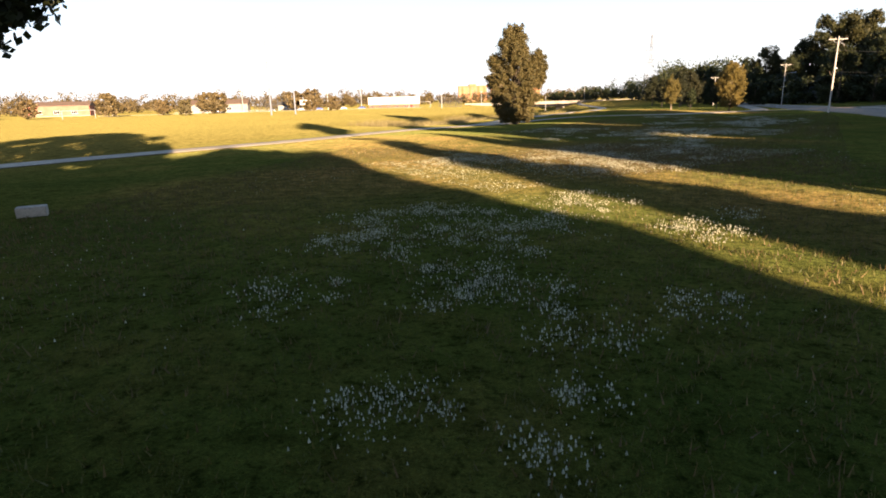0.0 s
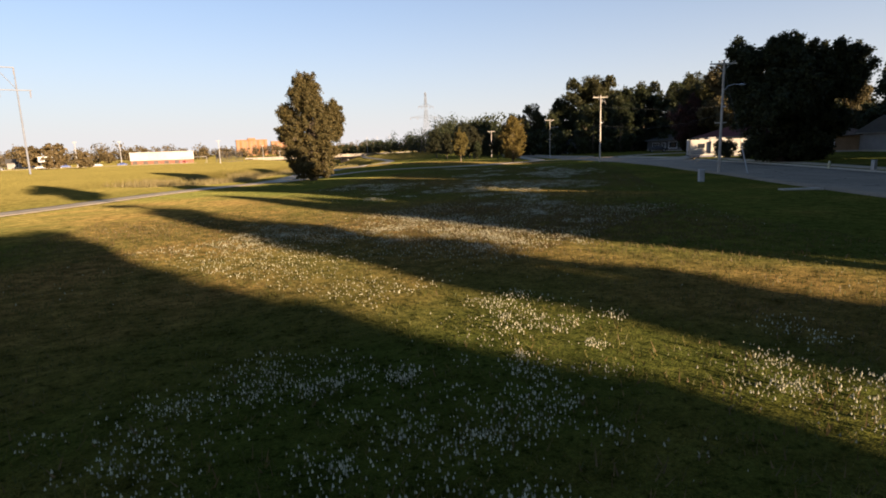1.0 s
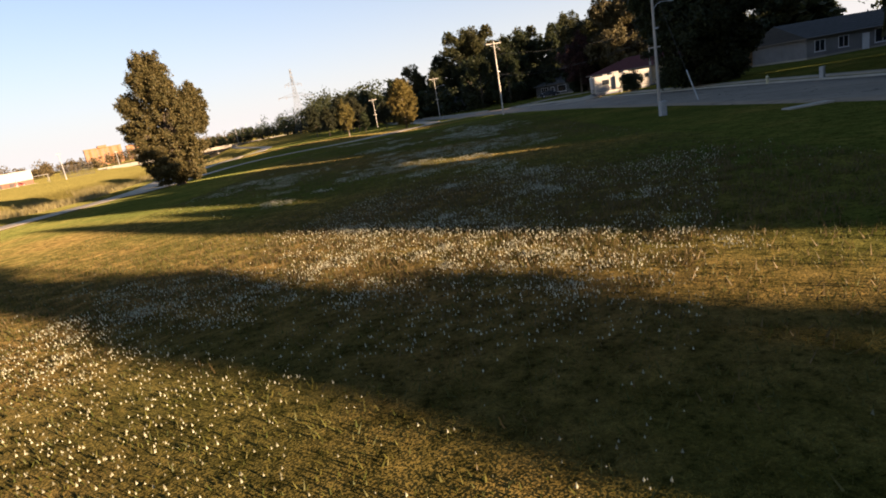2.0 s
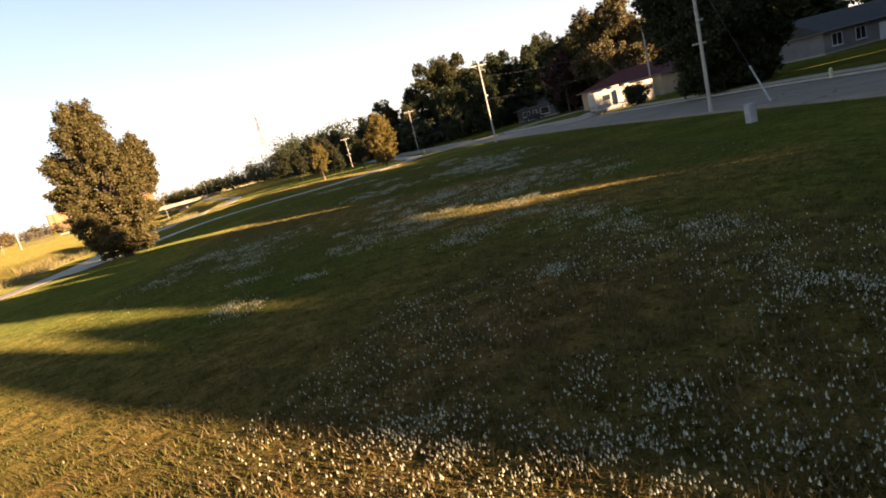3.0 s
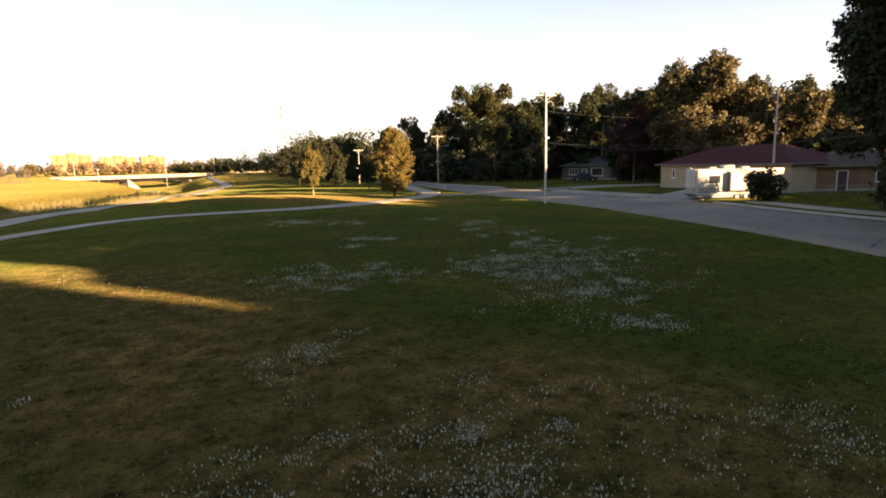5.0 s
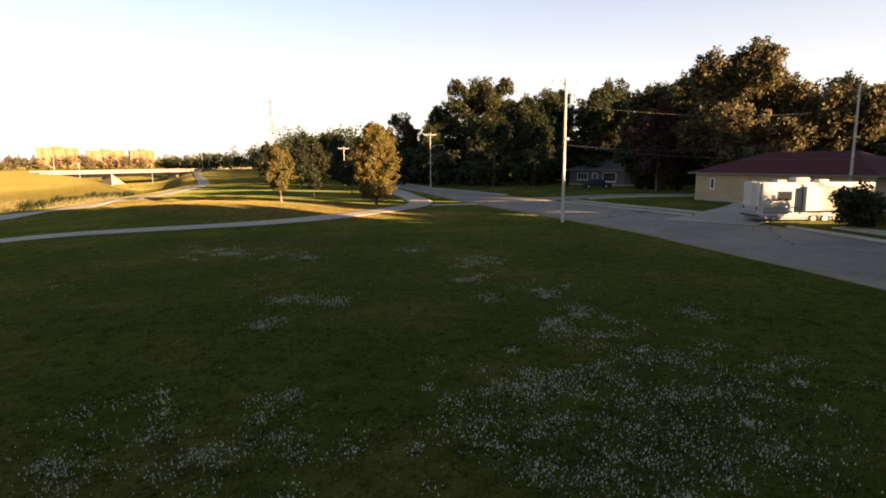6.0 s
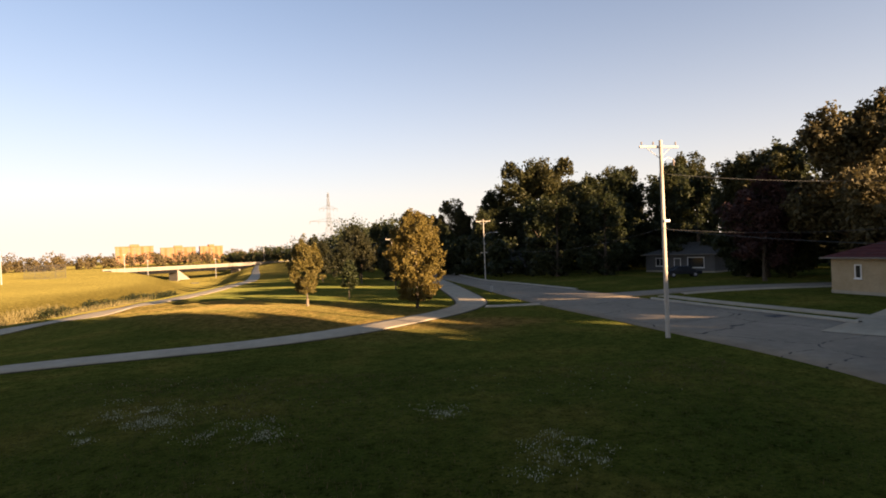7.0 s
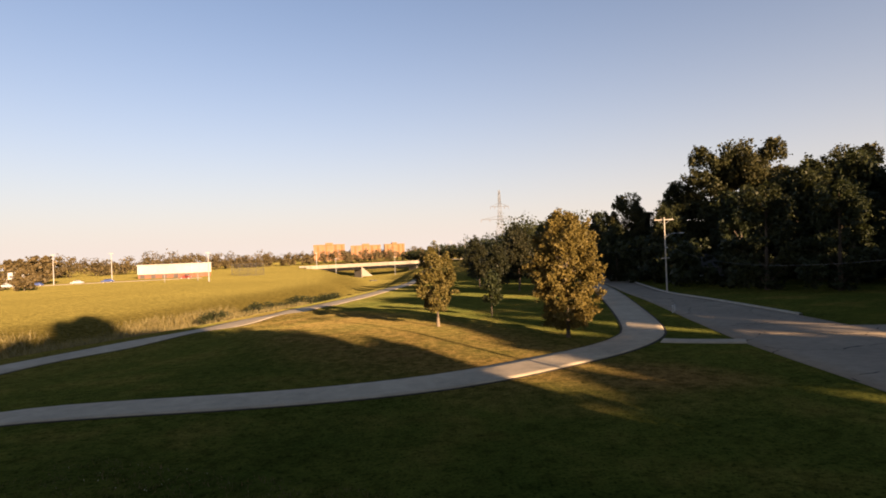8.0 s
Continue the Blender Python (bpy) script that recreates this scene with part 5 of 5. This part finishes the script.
def backstop(x, y, turn, wide, tall):
    """A ball field backstop: posts, rails and a coarse wire grid with two wings."""
    ob = thing("backstop_fence", x, y, "tall wire backstop fence on steel posts at the ball field", "fence", "ball field fences", turn)
    for k in range(5):
        px = -wide / 2 + k * wide / 4
        part("post", rodded((px, 0, -0.2), (px, 0, tall), 0.07), DARK_STEEL, ob)
    for z in (0.1, tall * 0.5, tall):
        part("rail", rodded((-wide / 2, 0, z), (wide / 2, 0, z), 0.05, sides=6), DARK_STEEL, ob)
    bm = bmesh.new()
    for k in range(1, 60):
        px = -wide / 2 + k * wide / 60
        rod(bm, (px, 0, 0.1), (px, 0, tall), 0.018, sides=4)
    for k in range(1, 12):
        rod(bm, (-wide / 2, 0, k * tall / 12), (wide / 2, 0, k * tall / 12), 0.018, sides=4)
    part("wire_mesh", bm, DARK_STEEL, ob)


def scoreboard(x, y, turn):
    ob = thing("scoreboard", x, y, "weathered grey scoreboard on two posts beyond the field", "scoreboard", turn=turn)
    for s in (-1, 1):
        part("post", boxed(s * 2.4 - 0.12, s * 2.4 + 0.12, -0.12, 0.12, -0.2, 5.4, bevel=0.02), DARK_STEEL, ob)
    board = part("board", boxed(-3.4, 3.4, -0.18, -0.1, 3.0, 5.6, bevel=0.03), PALE, ob)
    for k in range(3):
        part("panel", boxed(-2.9 + k * 2.1, -1.3 + k * 2.1, -0.21, -0.17, 3.5, 4.4, bevel=0.01), DARK_STEEL, board, "dark number panel")


def rail_fence(x, y, turn, n):
    ob = thing("rail_fence", x, y, "low white pipe rail fence at the edge of the field", "fence", "ball field fences", turn)
    for k in range(n):
        part("post", rodded((k * 3.0, 0, -0.15), (k * 3.0, 0, 1.15), 0.06, sides=6), PALE, ob)
    for z in (0.6, 1.1):
        part("rail", rodded((0, 0, z), ((n - 1) * 3.0, 0, z), 0.05, sides=6), PALE, ob)


scoreboard(-96, 336, 18)
rail_fence(-150, 296, 22, 17)
house(-128, 376, 20, 15, 9, 3.0, 2.2, SIDING_WHITE, SHINGLE_GREY, "small pale house among the trees beyond the field", windows=((4, 1.0, 1.6, 1.1, 0.0, 2), (10.5, 1.0, 1.6, 1.1, 0.0, 2)), doors=((7.2, 0.95, 2.05, TRIM),), hip=False)
backstop(-19, 372, 10, 14, 5.5)
backstop(-124, 348, 30, 13, 6.5)
ob = thing("drain_grate", 72.6, 118.0, "dark iron drain grate sunk in the street paving", "drain grate", turn=-12)
part("frame", boxed(-0.6, 0.6, -0.45, 0.45, -0.05, 0.062, bevel=0.01), DARK_STEEL, ob)
for k in range(7):
    part("bar", boxed(-0.5 + k * 0.155, -0.44 + k * 0.155, -0.38, 0.38, 0.062, 0.078), DARK_STEEL, ob)


# ---- grass, reeds and clover ----
DRIFTS_SOUTH = [(11.3, 25.1, 0.2), (9.7, 26.1, 0.8), (11.8, 26.1, 0.2), (12.1, 27.9, 0.8), (14.0, 29.0, 0.5), (10.2, 29.3, 0.9), (7.2, 29.3, 0.8), (11.6, 30.2, 0.4), (10.4, 30.8, 0.9), (11.3, 33.1, 1.2), (8.2, 33.2, 1.6), (15.9, 34.5, 1.2), (9.9, 34.7, 0.9), (11.8, 35.4, 1.3), (7.4, 35.9, 1.1), (17.3, 36.5, 0.4), (10.3, 36.5, 0.7), (8.8, 37.5, 1.0), (13.4, 38.7, 1.4), (16.7, 48.2, 2.4), (12.9, 49.8, 0.7), (21.0, 50.4, 0.6), (15.7, 50.6, 1.4), (7.4, 50.8, 1.3), (11.2, 51.2, 0.9), (16.8, 52.7, 0.8), (13.3, 52.8, 1.1), (9.1, 53.0, 0.9)]
DRIFTS_MIDDLE = [(17.1, 53.9, 0.3), (20.3, 54.0, 1.0), (15.3, 54.3, 1.5), (9.2, 54.9, 1.6), (21.3, 55.2, 0.6), (14.9, 56.2, 0.4), (22.8, 56.9, 1.0), (20.0, 59.1, 0.5), (23.3, 60.0, 0.6), (24.0, 62.0, 1.3), (21.5, 65.0, 1.0), (23.7, 65.5, 1.1), (14.4, 66.9, 1.1), (26.3, 67.3, 1.3), (17.4, 67.4, 0.4), (31.4, 67.4, 0.6), (22.7, 69.7, 1.7), (20.0, 70.2, 1.1), (16.2, 70.9, 0.8), (29.5, 71.0, 2.8), (21.0, 71.7, 0.3), (25.8, 71.9, 0.8), (23.6, 72.6, 1.5), (33.8, 73.1, 1.3), (21.2, 74.6, 0.5), (24.9, 75.0, 0.6), (33.2, 75.2, 1.0), (23.7, 75.7, 0.4)]
DRIFTS_NORTH = [(17.1, 75.7, 1.5), (27.8, 77.3, 3.0), (14.0, 78.2, 1.2), (35.9, 81.0, 1.0), (17.7, 81.1, 3.0), (27.7, 83.8, 1.1), (37.5, 85.1, 2.8), (36.8, 88.1, 0.8), (40.7, 89.6, 3.0), (36.3, 89.8, 0.9), (33.9, 90.5, 0.5), (38.0, 91.2, 1.7), (30.6, 91.7, 2.2), (33.6, 93.0, 0.7), (46.5, 93.1, 0.5), (41.8, 93.9, 0.8), (31.5, 94.5, 0.5), (43.3, 94.5, 1.1), (44.4, 97.9, 1.0), (42.2, 98.4, 0.5), (34.5, 99.1, 0.5), (37.3, 100.5, 0.4), (43.4, 101.3, 0.9), (36.5, 101.8, 1.1), (46.4, 105.1, 1.3), (45.2, 110.2, 0.8), (38.7, 111.2, 1.1), (36.0, 114.4, 1.8)]


def scatter(seed, count, x0, x1, y0, y1, half):
    """Places on the lawn in a corridor from (x0, y0) to (x1, y1)."""
    rng = np.random.default_rng(seed)
    t, o = rng.random(count), (rng.random(count) * 2 - 1) * half
    d = np.array([x1 - x0, y1 - y0]) / math.hypot(x1 - x0, y1 - y0)
    return rng, np.stack([x0 + t * (x1 - x0) - d[1] * o, y0 + t * (y1 - y0) + d[0] * o], 1)


def blades(name, seed, xy, tall, wide, mat, label, category, rng):
    n = len(xy)
    z = heights(xy[:, 0], xy[:, 1])
    a = rng.random(n) * 6.283
    h = tall * (0.5 + rng.random(n))
    side = np.stack([np.cos(a), np.sin(a), 0 * a], 1) * (wide * (0.6 + 0.8 * rng.random(n)))[:, None]
    base = np.stack([xy[:, 0], xy[:, 1], z - 0.01], 1)
    tip = base + np.stack([rng.normal(size=n) * 0.4 * h, rng.normal(size=n) * 0.4 * h, h], 1)
    v = np.stack([base - side, base + side, tip], 1).reshape(-1, 3)
    return tagged(quick(name, v, np.arange(3 * n).reshape(n, 3), mat), label, category, kind="stuff")


def lawn_blades():
    for seed, mat, share, tall, name, label in ((51, BLADE, 1.0, 0.085, "grass", "short green blades of the mown lawn"), (52, STRAW, 0.55, 0.13, "dry_grass", "scattered straw-coloured grass stalks")):
        xy = []
        for k, (x0, y0, x1, y1, half, n) in enumerate(((9, 20, 14, 62, 15, 120000), (12, 50, 34, 92, 14, 120000), (30, 84, 46, 118, 15, 80000))):
            rng, p = scatter(seed * 10 + k, int(n * share), x0, x1, y0, y1, half)
            xy.append(p)
        if mat is STRAW:
            xy.append(scatter(529, 46000, 6, 25, 46, 58, 6.5)[1])  # rank dry stalks among the thickest clover
        xy = np.vstack(xy)
        lump = np.sin(xy[:, 0] * 4.1 + 1.7 * np.sin(xy[:, 1] * 2.3)) + np.sin(xy[:, 1] * 4.7 + 1.3 * np.sin(xy[:, 0] * 3.1))
        xy = xy[lump + rng.normal(size=len(xy)) * 0.8 > -0.4]
        if mat is STRAW:
            keep = np.sin(xy[:, 0] * 0.31 + 2) + np.sin(xy[:, 1] * 0.23 + xy[:, 0] * 0.11) + rng.normal(size=len(xy)) * 0.7 > 0.2
            xy = xy[keep]
        blades(name, seed, xy, tall, 0.012, mat, label, "grass", rng)


lawn_blades()


def clover():
    rng = np.random.default_rng(61)
    xy = []
    for x, y, r in DRIFTS_SOUTH + DRIFTS_MIDDLE + DRIFTS_NORTH:
        k = int(9 * r * r) + 4
        knots = rng.normal(size=(k, 2)) * r * 0.62 + (x, y)
        size = rng.integers(8, 60, k)
        xy.append(np.repeat(knots, size, 0) + rng.normal(size=(size.sum(), 2)) * np.repeat(0.09 + 0.24 * rng.random(k), size)[:, None])
    for k, (x0, y0, x1, y1, half) in enumerate(((9, 20, 14, 62, 14), (12, 50, 34, 92, 14), (30, 84, 46, 118, 14))):
        r2, p = scatter(600 + k, 2000, x0, x1, y0, y1, half)
        wave = np.sin(p[:, 0] * 0.55 + 1.3 * np.sin(p[:, 1] * 0.21)) + np.sin(p[:, 1] * 0.43 + p[:, 0] * 0.2)
        xy.append(p[wave + r2.normal(size=len(p)) * 0.4 > 0.55])
    # the thickest bloom, on the low crown of the lawn
    r3, p = scatter(640, 13000, 7, 24, 46, 58, 6.5)
    xy.append(p[np.sin(p[:, 0] * 0.9 + np.sin(p[:, 1] * 0.7)) + np.sin(p[:, 1] * 1.1) + r3.normal(size=len(p)) * 0.8 > -0.2])
    xy = np.vstack(xy)
    n = len(xy)
    z = heights(xy[:, 0], xy[:, 1]) + 0.04 + rng.random(n) * 0.11
    c = np.stack([xy[:, 0], xy[:, 1], z], 1)
    r = (0.0075 + 0.0125 * rng.random(n) ** 1.4)[:, None]
    dirs = np.array([(1, 0, 0), (-0.5, 0.87, 0), (-0.5, -0.87, 0), (0, 0, 2.8)])
    v = (c[:, None] + dirs[None] * r[:, None]).reshape(-1, 3)
    f = np.array([(0, 1, 3), (1, 2, 3), (2, 0, 3)])
    faces = (np.arange(n)[:, None, None] * 4 + f[None]).reshape(-1, 3)
    tagged(quick("clover_flowers", v, faces, CLOVER), "drifts of small white clover heads in the lawn", "flowers", kind="stuff")


clover()


def reeds():
    """Tall dry grass on the banks of the ditch."""
    rng = np.random.default_rng(71)
    out = []
    line = smooth_line(TRAIL[7:15], 0.5)
    d = np.gradient(line, axis=0)
    d /= np.linalg.norm(d, axis=1, keepdims=True)
    nrm = np.stack([-d[:, 1], d[:, 0]], 1)
    k = rng.integers(0, len(line), 26000)
    w = 6.5 + rng.random(26000) * 15
    xy = line[k] + nrm[k] * w[:, None] + rng.normal(size=(26000, 2)) * 0.5
    keep = np.sin(xy[:, 1] * 0.35) + np.sin(xy[:, 0] * 0.5 + 1) + rng.normal(size=len(xy)) * 0.6 > -0.3
    blades("reeds", 71, xy[keep], 0.75, 0.035, REED, "tall dry yellow grass on the ditch banks", "reeds", rng)


reeds()
